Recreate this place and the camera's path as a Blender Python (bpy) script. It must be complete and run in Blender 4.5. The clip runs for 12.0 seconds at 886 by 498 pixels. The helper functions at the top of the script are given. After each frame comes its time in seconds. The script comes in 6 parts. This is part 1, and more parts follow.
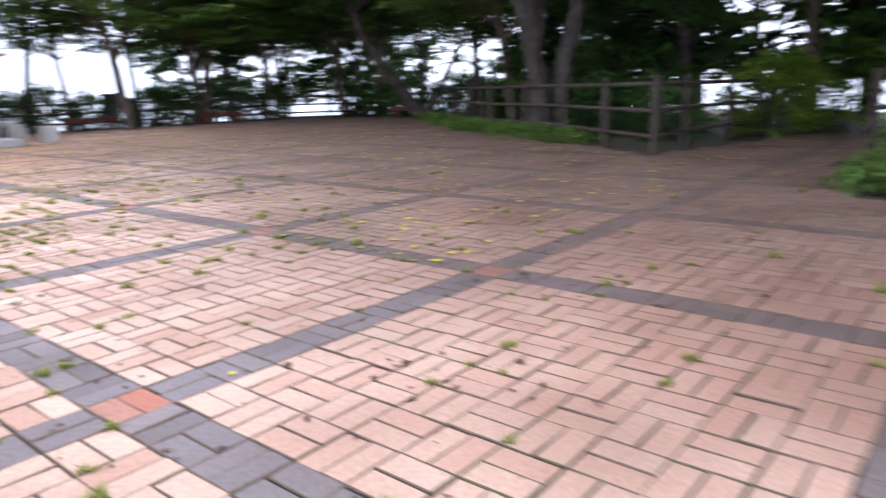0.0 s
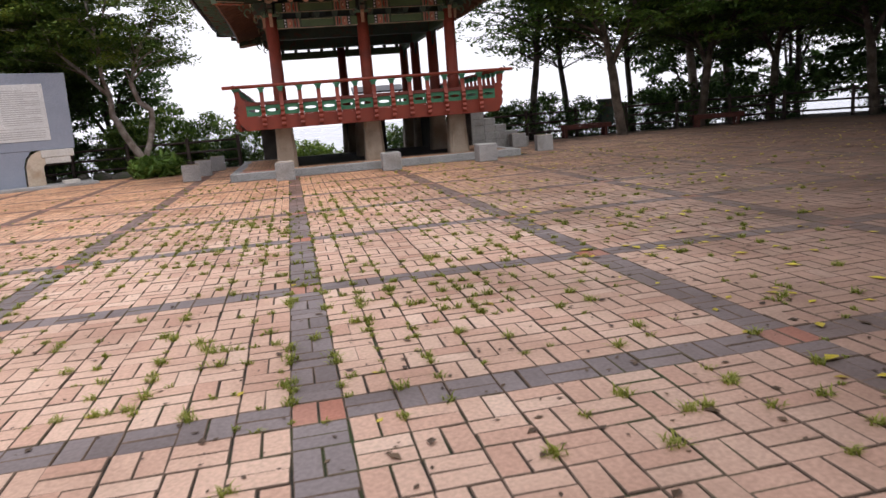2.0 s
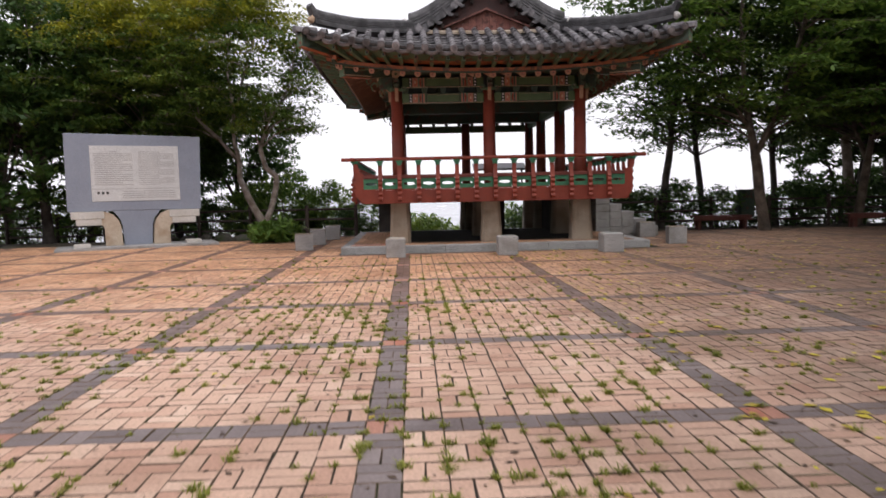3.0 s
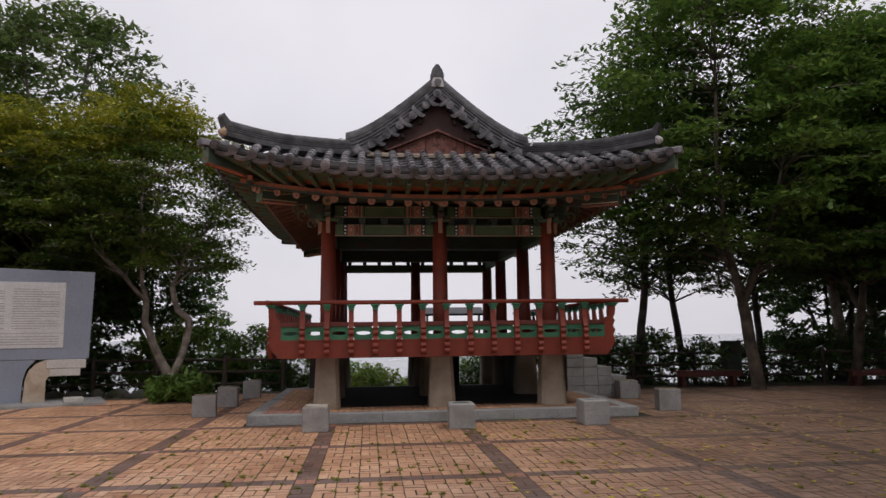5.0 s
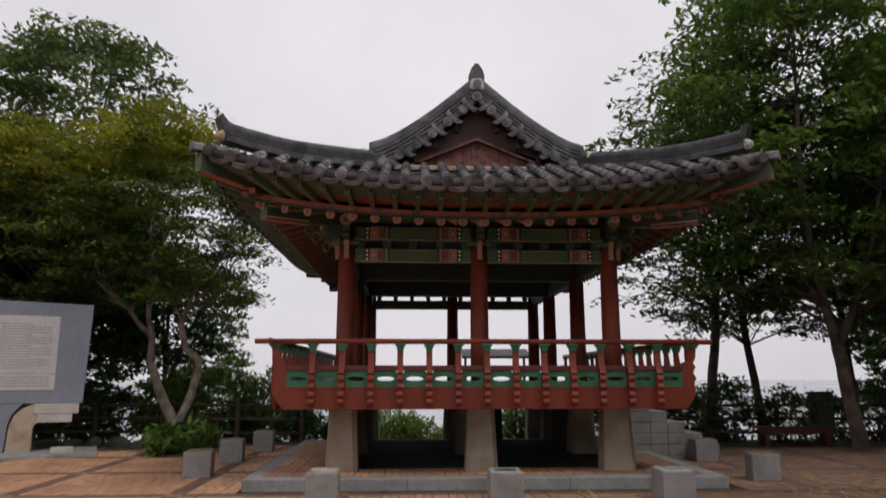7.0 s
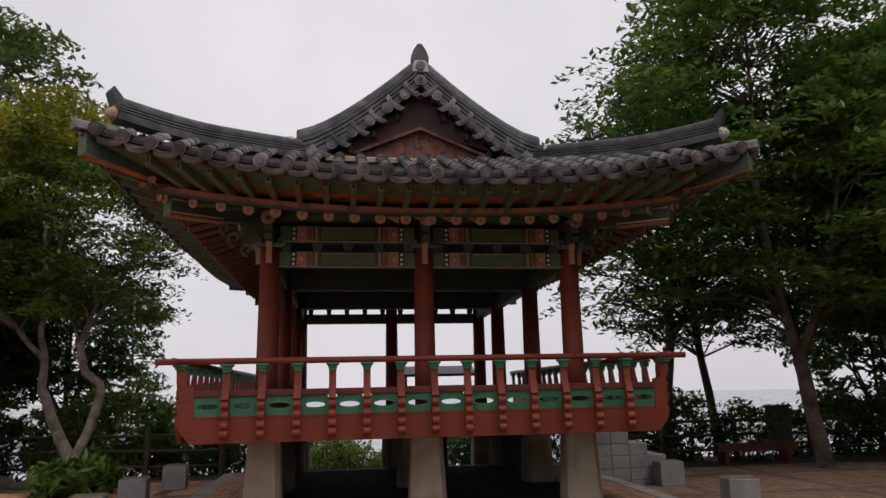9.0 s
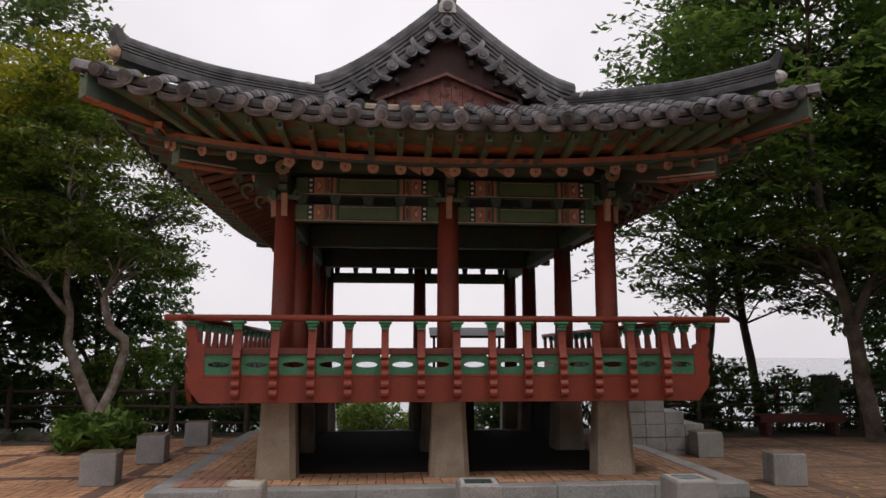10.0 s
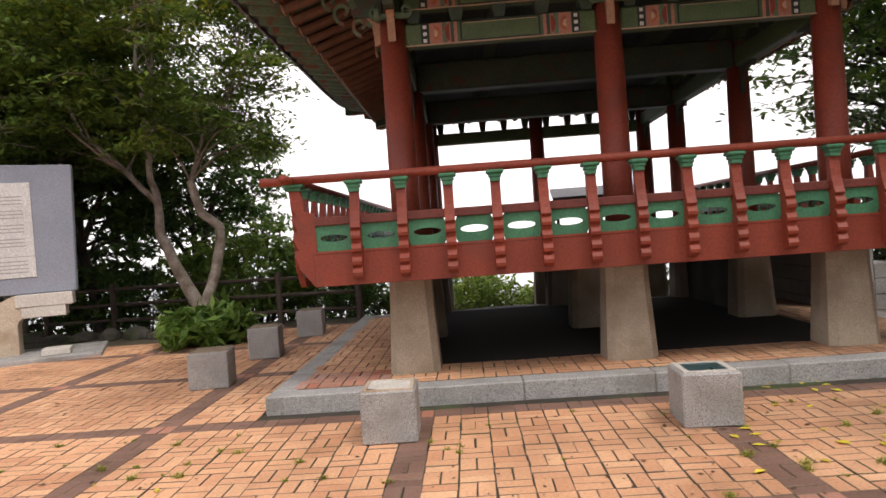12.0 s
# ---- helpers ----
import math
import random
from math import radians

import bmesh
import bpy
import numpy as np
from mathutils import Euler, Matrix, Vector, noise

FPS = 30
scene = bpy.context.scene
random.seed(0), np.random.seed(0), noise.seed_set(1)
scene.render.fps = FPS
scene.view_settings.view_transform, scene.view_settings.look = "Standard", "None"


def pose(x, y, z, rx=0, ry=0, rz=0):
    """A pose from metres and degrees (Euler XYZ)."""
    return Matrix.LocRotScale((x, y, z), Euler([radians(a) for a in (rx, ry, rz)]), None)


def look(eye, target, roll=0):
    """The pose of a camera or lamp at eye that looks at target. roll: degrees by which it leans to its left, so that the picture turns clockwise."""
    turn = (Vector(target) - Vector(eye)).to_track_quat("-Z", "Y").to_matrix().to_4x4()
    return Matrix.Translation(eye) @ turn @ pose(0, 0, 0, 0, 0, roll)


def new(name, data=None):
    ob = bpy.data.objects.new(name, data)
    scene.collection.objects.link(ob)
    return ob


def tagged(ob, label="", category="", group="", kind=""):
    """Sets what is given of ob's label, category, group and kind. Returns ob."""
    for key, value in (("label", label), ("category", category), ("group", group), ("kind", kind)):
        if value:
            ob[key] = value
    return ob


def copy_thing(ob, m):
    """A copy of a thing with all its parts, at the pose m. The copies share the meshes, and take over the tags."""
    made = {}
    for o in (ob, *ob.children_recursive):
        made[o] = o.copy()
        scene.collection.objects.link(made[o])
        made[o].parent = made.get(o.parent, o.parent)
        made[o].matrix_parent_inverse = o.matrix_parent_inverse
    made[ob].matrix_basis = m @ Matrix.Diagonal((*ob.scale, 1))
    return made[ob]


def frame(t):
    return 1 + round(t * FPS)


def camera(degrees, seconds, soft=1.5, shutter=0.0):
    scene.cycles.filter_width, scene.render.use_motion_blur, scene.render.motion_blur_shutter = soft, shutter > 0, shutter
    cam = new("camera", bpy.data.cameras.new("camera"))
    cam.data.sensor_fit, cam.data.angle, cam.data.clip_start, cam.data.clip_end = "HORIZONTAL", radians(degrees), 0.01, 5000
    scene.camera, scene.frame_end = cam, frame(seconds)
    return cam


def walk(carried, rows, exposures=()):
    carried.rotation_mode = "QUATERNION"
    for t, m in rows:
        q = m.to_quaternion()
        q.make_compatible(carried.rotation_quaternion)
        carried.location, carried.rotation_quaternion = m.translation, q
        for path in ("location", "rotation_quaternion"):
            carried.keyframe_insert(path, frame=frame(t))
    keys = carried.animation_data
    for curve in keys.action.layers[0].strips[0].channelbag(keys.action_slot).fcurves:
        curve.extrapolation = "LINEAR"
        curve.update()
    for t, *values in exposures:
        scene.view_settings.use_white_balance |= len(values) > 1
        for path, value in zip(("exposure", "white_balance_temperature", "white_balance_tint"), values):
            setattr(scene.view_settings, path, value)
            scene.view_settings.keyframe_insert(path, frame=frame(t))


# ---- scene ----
cam = camera(65.0, 12.0, 1.5, 0.3)

PATH = [
    (0, (-1.13, -4.922, 1.16), (0.371, -3.68, 0.707), -1.6),
    (0.5, (-0.63, -4.36, 1.199), (0.251, -2.62, 0.756), -2.8),
    (1, (-0.362, -3.944, 1.2), (0.395, -2.144, 0.769), -3.4),
    (1.5, (-0.097, -3.404, 1.23), (0.298, -1.483, 0.836), -3.5),
    (2, (0.021, -2.996, 1.272), (0.411, -1.073, 0.886), -4.6),
    (2.5, (0.228, -2.456, 1.289), (0.545, -0.518, 0.909), -0.8),
    (2.7, (0.2, -2.251, 1.343), (0.358, -0.277, 1.061), -0.5),
    (4.3, (0.418, 0.66, 1.692), (0.406, 2.66, 1.74), -1.7),
    (4.5, (0.476, 0.907, 1.691), (0.508, 2.898, 1.878), 0.8),
    (5, (0.709, 1.409, 1.657), (0.921, 3.384, 1.893), -0.7),
    (5.5, (0.906, 1.895, 1.645), (1.083, 3.878, 1.841), 0.7),
    (6, (0.772, 2.538, 1.665), (0.996, 4.515, 1.867), -0.5),
    (6.5, (1.052, 3.144, 1.719), (1.314, 5.111, 1.969), -0.2),
    (7, (0.981, 3.733, 1.724), (1.074, 5.699, 2.078), 0.0),
    (7.2, (0.883, 3.907, 1.736), (0.98, 5.858, 2.165), 0.0),
    (8.8, (0.896, 5.173, 1.808), (1.184, 7.109, 2.222), -2.1),
    (9, (1.004, 5.29, 1.8), (1.279, 7.23, 2.198), -1.2),
    (9.5, (1.246, 5.573, 1.848), (1.452, 7.524, 2.237), -0.9),
    (10, (1.259, 5.914, 1.809), (1.429, 7.885, 2.102), -0.0),
    (10.5, (1.125, 6.4, 1.806), (1.339, 8.369, 2.08), -1.3),
    (11, (1.076, 6.944, 1.726), (1.153, 8.931, 1.94), 0.9),
    (11.5, (0.83, 7.623, 1.646), (0.752, 9.621, 1.698), -2.5),
    (12, (0.524, 8.143, 1.62), (0.453, 10.141, 1.575), -4.1),
]
EXPOSURES = [(0.0, 1.32, 5450, 14), (0.5, 0.68, 5690, 14), (1.5, 0.4, 6140, 14), (2.5, 0.28, 6290, 14), (4.5, -0.02, 6640, 14), (5.0, -0.42, 6400, 14), (5.5, -0.6, 6300, 14), (6.0, -0.38, 6400, 14), (6.5, -0.28, 6450, 14), (7.0, -0.45, 6500, 14), (9.0, -0.48, 6500, 14), (9.5, -0.43, 6500, 14), (10.5, 0.1, 6790, 14), (11.0, 0.48, 6900, 14), (12.0, 0.7, 6840, 14)]
walk(cam, [(t, look(eye, target, roll)) for t, eye, target, roll in PATH], EXPOSURES)
# ---- world, sun ----
SUN_EL, SUN_AZ = 57.0, 135.0
world = bpy.data.worlds.new("overcast_sky")
scene.world = world
world.use_nodes = True
wn, wl = world.node_tree.nodes, world.node_tree.links
wn.clear()
w_out = wn.new("ShaderNodeOutputWorld")
w_bg = wn.new("ShaderNodeBackground")
w_sky = wn.new("ShaderNodeTexSky")
w_sky.sky_type, w_sky.sun_disc = "NISHITA", False
w_sky.sun_elevation, w_sky.sun_rotation = radians(SUN_EL), radians(SUN_AZ)
w_sky.air_density, w_sky.dust_density = 1.0, 4.0
w_mix = wn.new("ShaderNodeMix")
w_mix.data_type = "RGBA"
w_mix.inputs[0].default_value = 0.9
w_cloud = wn.new("ShaderNodeTexNoise")
w_cloud.inputs["Scale"].default_value, w_cloud.inputs["Detail"].default_value = 1.6, 5.0
w_ramp = wn.new("ShaderNodeValToRGB")
w_ramp.color_ramp.elements[0].position, w_ramp.color_ramp.elements[0].color = 0.3, (8.7, 8.6, 9.0, 1)
w_ramp.color_ramp.elements[1].position, w_ramp.color_ramp.elements[1].color = 0.7, (12.0, 11.8, 12.1, 1)
wl.new(w_cloud.outputs["Fac"], w_ramp.inputs["Fac"])
wl.new(w_sky.outputs["Color"], w_mix.inputs[6])
wl.new(w_ramp.outputs["Color"], w_mix.inputs[7])
wl.new(w_mix.outputs[2], w_bg.inputs["Color"])
w_bg.inputs["Strength"].default_value = 0.1
wl.new(w_bg.outputs["Background"], w_out.inputs["Surface"])
sun = new("sun", bpy.data.lights.new("sun", "SUN"))
sun.data.energy, sun.data.angle, sun.data.color = 1.1, radians(20), (1.0, 0.97, 0.92)
sun.matrix_world = look((0, 0, 40), (-math.sin(radians(SUN_AZ)) * 30, -math.cos(radians(SUN_AZ)) * 30, 40 - 30 * math.tan(radians(SUN_EL))))


# ---- materials ----
def ramp(nodes, stops):
    r = nodes.new("ShaderNodeValToRGB")
    while len(r.color_ramp.elements) < len(stops):
        r.color_ramp.elements.new(0.5)
    for e, (p, c) in zip(r.color_ramp.elements, stops):
        e.position, e.color = p, (*c, 1)
    return r


def material(name, colors, rough=0.8, scale=6.0, fine=60.0, bump=0.3, metal=0.0, vary=0.0, stain=None, spots=None):
    """Principled surface: colour ramp over coarse noise, darkened by fine grain, bump from both; vary: per-piece change of value."""
    m = bpy.data.materials.new(name)
    m.use_nodes = True
    n, l = m.node_tree.nodes, m.node_tree.links
    b = n["Principled BSDF"]
    b.inputs["Metallic"].default_value = metal
    tc = n.new("ShaderNodeTexCoord")
    geo = n.new("ShaderNodeNewGeometry")
    src = geo.outputs["Position"]
    n1, n2 = n.new("ShaderNodeTexNoise"), n.new("ShaderNodeTexNoise")
    n1.inputs["Scale"].default_value, n1.inputs["Detail"].default_value = scale, 4
    n2.inputs["Scale"].default_value, n2.inputs["Detail"].default_value = fine, 3
    l.new(src, n1.inputs["Vector"])
    l.new(src, n2.inputs["Vector"])
    k = len(colors) - 1
    r = ramp(n, [(0.3 + 0.4 * i / max(k, 1), c) for i, c in enumerate(colors)])
    l.new(n1.outputs["Fac"], r.inputs["Fac"])
    col = r.outputs["Color"]
    g = n.new("ShaderNodeMix")
    g.data_type, g.blend_type = "RGBA", "MULTIPLY"
    g.inputs[0].default_value = 1.0
    gr = ramp(n, [(0.3, (0.72, 0.72, 0.72)), (0.7, (1.12, 1.12, 1.12))] if spots is None else [(0.38, spots), (0.5, (0.95, 0.95, 0.95)), (0.62, (1.15, 1.15, 1.15))])
    l.new(n2.outputs["Fac"], gr.inputs["Fac"])
    l.new(col, g.inputs[6])
    l.new(gr.outputs["Color"], g.inputs[7])
    col = g.outputs[2]
    if stain:
        n3 = n.new("ShaderNodeTexNoise")
        n3.inputs["Scale"].default_value, n3.inputs["Detail"].default_value = stain[1], 6
        l.new(src, n3.inputs["Vector"])
        sr = ramp(n, [(stain[2], (0, 0, 0)), (stain[3], (1, 1, 1))])
        l.new(n3.outputs["Fac"], sr.inputs["Fac"])
        s = n.new("ShaderNodeMix")
        s.data_type = "RGBA"
        l.new(sr.outputs["Color"], s.inputs[0])
        l.new(col, s.inputs[6])
        s.inputs[7].default_value = (*stain[0], 1)
        col = s.outputs[2]
    if vary:
        oi = n.new("ShaderNodeObjectInfo")
        ad = n.new("ShaderNodeMath")
        ad.operation = "ADD"
        l.new(oi.outputs["Random"], ad.inputs[0])
        l.new(geo.outputs["Random Per Island"], ad.inputs[1])
        fr = n.new("ShaderNodeMath")
        fr.operation = "FRACT"
        l.new(ad.outputs[0], fr.inputs[0])
        mr = n.new("ShaderNodeMapRange")
        mr.inputs["To Min"].default_value, mr.inputs["To Max"].default_value = 1 - vary, 1 + vary
        l.new(fr.outputs[0], mr.inputs["Value"])
        hv = n.new("ShaderNodeHueSaturation")
        l.new(mr.outputs["Result"], hv.inputs["Value"])
        l.new(col, hv.inputs["Color"])
        col = hv.outputs["Color"]
    l.new(col, b.inputs["Base Color"])
    rr = n.new("ShaderNodeMapRange")
    rr.inputs["To Min"].default_value, rr.inputs["To Max"].default_value = max(0.05, rough - 0.12), min(1, rough + 0.1)
    l.new(n1.outputs["Fac"], rr.inputs["Value"])
    l.new(rr.outputs["Result"], b.inputs["Roughness"])
    if bump:
        bp = n.new("ShaderNodeBump")
        bp.inputs["Strength"].default_value, bp.inputs["Distance"].default_value = bump, 0.01
        l.new(n2.outputs["Fac"], bp.inputs["Height"])
        l.new(bp.outputs["Normal"], b.inputs["Normal"])
    return m


def brick_material(name, ca, cb, cc, near_orange=None):
    """Clay paver: each piece its own tone between three colours, speckled, with dirt patches."""
    m = bpy.data.materials.new(name)
    m.use_nodes = True
    n, l = m.node_tree.nodes, m.node_tree.links
    b = n["Principled BSDF"]
    geo, oi = n.new("ShaderNodeNewGeometry"), n.new("ShaderNodeObjectInfo")
    ad, fr = n.new("ShaderNodeMath"), n.new("ShaderNodeMath")
    ad.operation, fr.operation = "ADD", "FRACT"
    l.new(oi.outputs["Random"], ad.inputs[0])
    l.new(geo.outputs["Random Per Island"], ad.inputs[1])
    l.new(ad.outputs[0], fr.inputs[0])
    r = ramp(n, [(0.0, ca), (0.35, cb), (0.75, cb), (1.0, cc)])
    l.new(fr.outputs[0], r.inputs["Fac"])
    col = r.outputs["Color"]
    if near_orange:
        sep = n.new("ShaderNodeSeparateXYZ")
        l.new(geo.outputs["Position"], sep.inputs[0])
        nz = n.new("ShaderNodeTexNoise")
        nz.inputs["Scale"].default_value, nz.inputs["Detail"].default_value = 0.45, 4
        l.new(geo.outputs["Position"], nz.inputs["Vector"])
        mm = n.new("ShaderNodeMath")
        mm.operation = "MULTIPLY_ADD"
        mm.inputs[1].default_value = 9.0
        l.new(nz.outputs["Fac"], mm.inputs[0])
        l.new(sep.outputs["Y"], mm.inputs[2])
        mr = n.new("ShaderNodeMapRange")
        mr.inputs["From Min"].default_value, mr.inputs["From Max"].default_value = 9.0, 16.0
        l.new(mm.outputs[0], mr.inputs["Value"])
        hv = n.new("ShaderNodeMix")
        hv.data_type, hv.blend_type = "RGBA", "MULTIPLY"
        l.new(mr.outputs["Result"], hv.inputs[0])
        l.new(col, hv.inputs[6])
        hv.inputs[7].default_value = (*near_orange, 1)
        col = hv.outputs[2]
    # redder bricks in a ragged patch at the wooded corner, darkened also for tree shade
    spr, nr, ns = n.new("ShaderNodeSeparateXYZ"), n.new("ShaderNodeTexNoise"), n.new("ShaderNodeTexNoise")
    l.new(geo.outputs["Position"], spr.inputs[0])
    nr.inputs["Scale"].default_value, nr.inputs["Detail"].default_value = 0.7, 6
    ns.inputs["Scale"].default_value, ns.inputs["Detail"].default_value = 3.2, 5
    terms = [(spr.outputs["X"], 0.85), (spr.outputs["Y"], -0.5), (nr.outputs["Fac"], 2.6), (ns.outputs["Fac"], 2.2), (fr.outputs[0], 0.9)]
    for q in (nr, ns):
        l.new(geo.outputs["Position"], q.inputs["Vector"])
    total = None
    for sock, k in terms:
        ma = n.new("ShaderNodeMath")
        ma.operation = "MULTIPLY_ADD"
        ma.inputs[1].default_value, ma.inputs[2].default_value = k, -2.85 if total is None else 0.0
        l.new(sock, ma.inputs[0])
        if total is not None:
            l.new(total, ma.inputs[2])
        total = ma.outputs[0]
    rm = n.new("ShaderNodeMapRange")
    rm.inputs["From Min"].default_value, rm.inputs["From Max"].default_value = 1.3, 4.2
    l.new(total, rm.inputs["Value"])
    rx = n.new("ShaderNodeMix")
    rx.data_type, rx.blend_type = "RGBA", "MULTIPLY"
    l.new(rm.outputs["Result"], rx.inputs[0])
    l.new(col, rx.inputs[6])
    rx.inputs[7].default_value = (0.58, 0.475, 0.435, 1)
    col = rx.outputs[2]
    # grey-brown film of soil and leaf dust, patchy, on the wooded side of the plaza
    # its dark tone also stands in for shade under the trees
    sep2, nd, ne = n.new("ShaderNodeSeparateXYZ"), n.new("ShaderNodeTexNoise"), n.new("ShaderNodeTexNoise")
    l.new(geo.outputs["Position"], sep2.inputs[0])
    nd.inputs["Scale"].default_value, nd.inputs["Detail"].default_value = 0.5, 7
    ne.inputs["Scale"].default_value, ne.inputs["Detail"].default_value = 5.0, 5
    for q in (nd, ne):
        l.new(geo.outputs["Position"], q.inputs["Vector"])
    sx = n.new("ShaderNodeMath")
    sx.operation = "MULTIPLY_ADD"
    sx.inputs[1].default_value = 8.0
    l.new(nd.outputs["Fac"], sx.inputs[0])
    l.new(sep2.outputs["X"], sx.inputs[2])
    gm = n.new("ShaderNodeMapRange")
    gm.inputs["From Min"].default_value, gm.inputs["From Max"].default_value, gm.inputs["To Max"].default_value = 4.9, 9.8, 1.0
    l.new(sx.outputs[0], gm.inputs["Value"])
    gp = n.new("ShaderNodeMapRange")
    gp.inputs["From Min"].default_value, gp.inputs["From Max"].default_value, gp.inputs["To Min"].default_value, gp.inputs["To Max"].default_value = 0.3, 0.65, 0.45, 0.9
    l.new(ne.outputs["Fac"], gp.inputs["Value"])
    gf_ = n.new("ShaderNodeMath")
    gf_.operation = "MULTIPLY"
    l.new(gm.outputs["Result"], gf_.inputs[0])
    l.new(gp.outputs["Result"], gf_.inputs[1])
    gmix = n.new("ShaderNodeMix")
    gmix.data_type = "RGBA"
    l.new(gf_.outputs[0], gmix.inputs[0])
    l.new(col, gmix.inputs[6])
    gmix.inputs[7].default_value = (0.175, 0.12, 0.09, 1)
    col = gmix.outputs[2]
    n2, n3 = n.new("ShaderNodeTexNoise"), n.new("ShaderNodeTexNoise")
    n2.inputs["Scale"].default_value, n2.inputs["Detail"].default_value = 45, 4
    n3.inputs["Scale"].default_value, n3.inputs["Detail"].default_value = 0.8, 6
    for q in (n2, n3):
        l.new(geo.outputs["Position"], q.inputs["Vector"])
    g2 = ramp(n, [(0.3, (0.78, 0.77, 0.76)), (0.65, (1.08, 1.08, 1.08))])
    g3 = ramp(n, [(0.34, (0.66, 0.61, 0.58)), (0.56, (1, 1, 1))])
    l.new(n2.outputs["Fac"], g2.inputs["Fac"])
    l.new(n3.outputs["Fac"], g3.inputs["Fac"])
    for g in (g2, g3):
        mx = n.new("ShaderNodeMix")
        mx.data_type, mx.blend_type = "RGBA", "MULTIPLY"
        mx.inputs[0].default_value = 0.85
        l.new(col, mx.inputs[6])
        l.new(g.outputs["Color"], mx.inputs[7])
        col = mx.outputs[2]
    l.new(col, b.inputs["Base Color"])
    b.inputs["Roughness"].default_value = 0.78
    b.inputs["Specular IOR Level"].default_value = 0.35
    bp = n.new("ShaderNodeBump")
    bp.inputs["Strength"].default_value, bp.inputs["Distance"].default_value = 0.35, 0.006
    l.new(n2.outputs["Fac"], bp.inputs["Height"])
    l.new(bp.outputs["Normal"], b.inputs["Normal"])
    return m


def leaf_material(name, dark, mid, light, through_light=0.35):
    m = bpy.data.materials.new(name)
    m.use_nodes = True
    n, l = m.node_tree.nodes, m.node_tree.links
    b, out = n["Principled BSDF"], n["Material Output"]
    geo = n.new("ShaderNodeNewGeometry")
    r = ramp(n, [(0.0, dark), (0.55, mid), (1.0, light)])
    nz = n.new("ShaderNodeTexNoise")
    nz.inputs["Scale"].default_value = 0.9
    l.new(geo.outputs["Position"], nz.inputs["Vector"])
    ad = n.new("ShaderNodeMath")
    ad.operation = "MULTIPLY_ADD"
    ad.inputs[1].default_value = 1.3
    l.new(nz.outputs["Fac"], ad.inputs[0])
    sb = n.new("ShaderNodeMath")
    sb.operation = "MULTIPLY_ADD"
    sb.inputs[1].default_value, sb.inputs[2].default_value = 0.6, -0.5
    l.new(geo.outputs["Random Per Island"], sb.inputs[0])
    l.new(sb.outputs[0], ad.inputs[2])
    l.new(ad.outputs[0], r.inputs["Fac"])
    l.new(r.outputs["Color"], b.inputs["Base Color"])
    b.inputs["Roughness"].default_value = 0.5
    b.inputs["Specular IOR Level"].default_value = 0.3
    tr, mx = n.new("ShaderNodeBsdfTranslucent"), n.new("ShaderNodeMixShader")
    l.new(r.outputs["Color"], tr.inputs["Color"])
    mx.inputs[0].default_value = through_light
    l.new(b.outputs[0], mx.inputs[1])
    l.new(tr.outputs[0], mx.inputs[2])
    l.new(mx.outputs[0], out.inputs["Surface"])
    return m


PAVER = brick_material("clay_paver", (0.57, 0.345, 0.25), (0.67, 0.45, 0.335), (0.74, 0.535, 0.41), (1.0, 0.82, 0.62))
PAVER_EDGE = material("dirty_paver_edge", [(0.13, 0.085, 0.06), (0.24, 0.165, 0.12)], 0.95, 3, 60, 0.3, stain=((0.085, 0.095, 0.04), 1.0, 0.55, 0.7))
PAVER_GREY = brick_material("grey_paver", (0.19, 0.155, 0.15), (0.24, 0.20, 0.195), (0.29, 0.24, 0.23), (0.9, 0.62, 0.48))
PAVER_RED = brick_material("red_paver", (0.44, 0.16, 0.10), (0.46, 0.23, 0.165), (0.44, 0.27, 0.22))
JOINT = material("joint_sand", [(0.025, 0.022, 0.016), (0.05, 0.042, 0.03)], 0.95, 3, 80, 0.5, stain=((0.05, 0.075, 0.02), 1.2, 0.5, 0.62))
SOIL = material("soil", [(0.05, 0.04, 0.028), (0.09, 0.07, 0.045), (0.05, 0.065, 0.025)], 0.95, 0.7, 25, 0.8)
MOSSY = material("mossy_stone", [(0.05, 0.047, 0.038), (0.10, 0.09, 0.072)], 0.9, 4, 40, 0.5, stain=((0.04, 0.055, 0.02), 2.0, 0.5, 0.65))
# stained concrete, base colour lowered to carry the shade below the deck
CONCRETE = material("shade_dark_stained_concrete", [(0.05, 0.044, 0.038), (0.09, 0.08, 0.07)], 0.9, 2.0, 40, 0.4, stain=((0.03, 0.026, 0.022), 1.6, 0.5, 0.7))
# earth taken down to near black: the shade under the deck is in the colour
EARTH_SHADED = material("shade_dark_earth", [(0.014, 0.011, 0.009), (0.03, 0.024, 0.019)], 0.95, 2, 30, 0.6)
GRANITE = material("granite", [(0.30, 0.295, 0.285), (0.40, 0.39, 0.375)], 0.75, 2.5, 130, 0.25, stain=((0.19, 0.175, 0.15), 1.7, 0.55, 0.75), spots=(0.42, 0.42, 0.43))
GRANITE_WORN = material("worn_granite", [(0.34, 0.275, 0.205), (0.47, 0.395, 0.305)], 0.85, 2.0, 70, 0.3, stain=((0.22, 0.17, 0.12), 1.6, 0.48, 0.7))
RED_PAINT = material("red_oxide_paint", [(0.215, 0.033, 0.015), (0.265, 0.045, 0.021)], 0.6, 2.2, 40, 0.15, stain=((0.16, 0.034, 0.02), 2.5, 0.55, 0.75), vary=0.06)
RED_DARK = material("dark_red_paint", [(0.12, 0.026, 0.018), (0.16, 0.035, 0.023)], 0.62, 2.2, 40, 0.15)
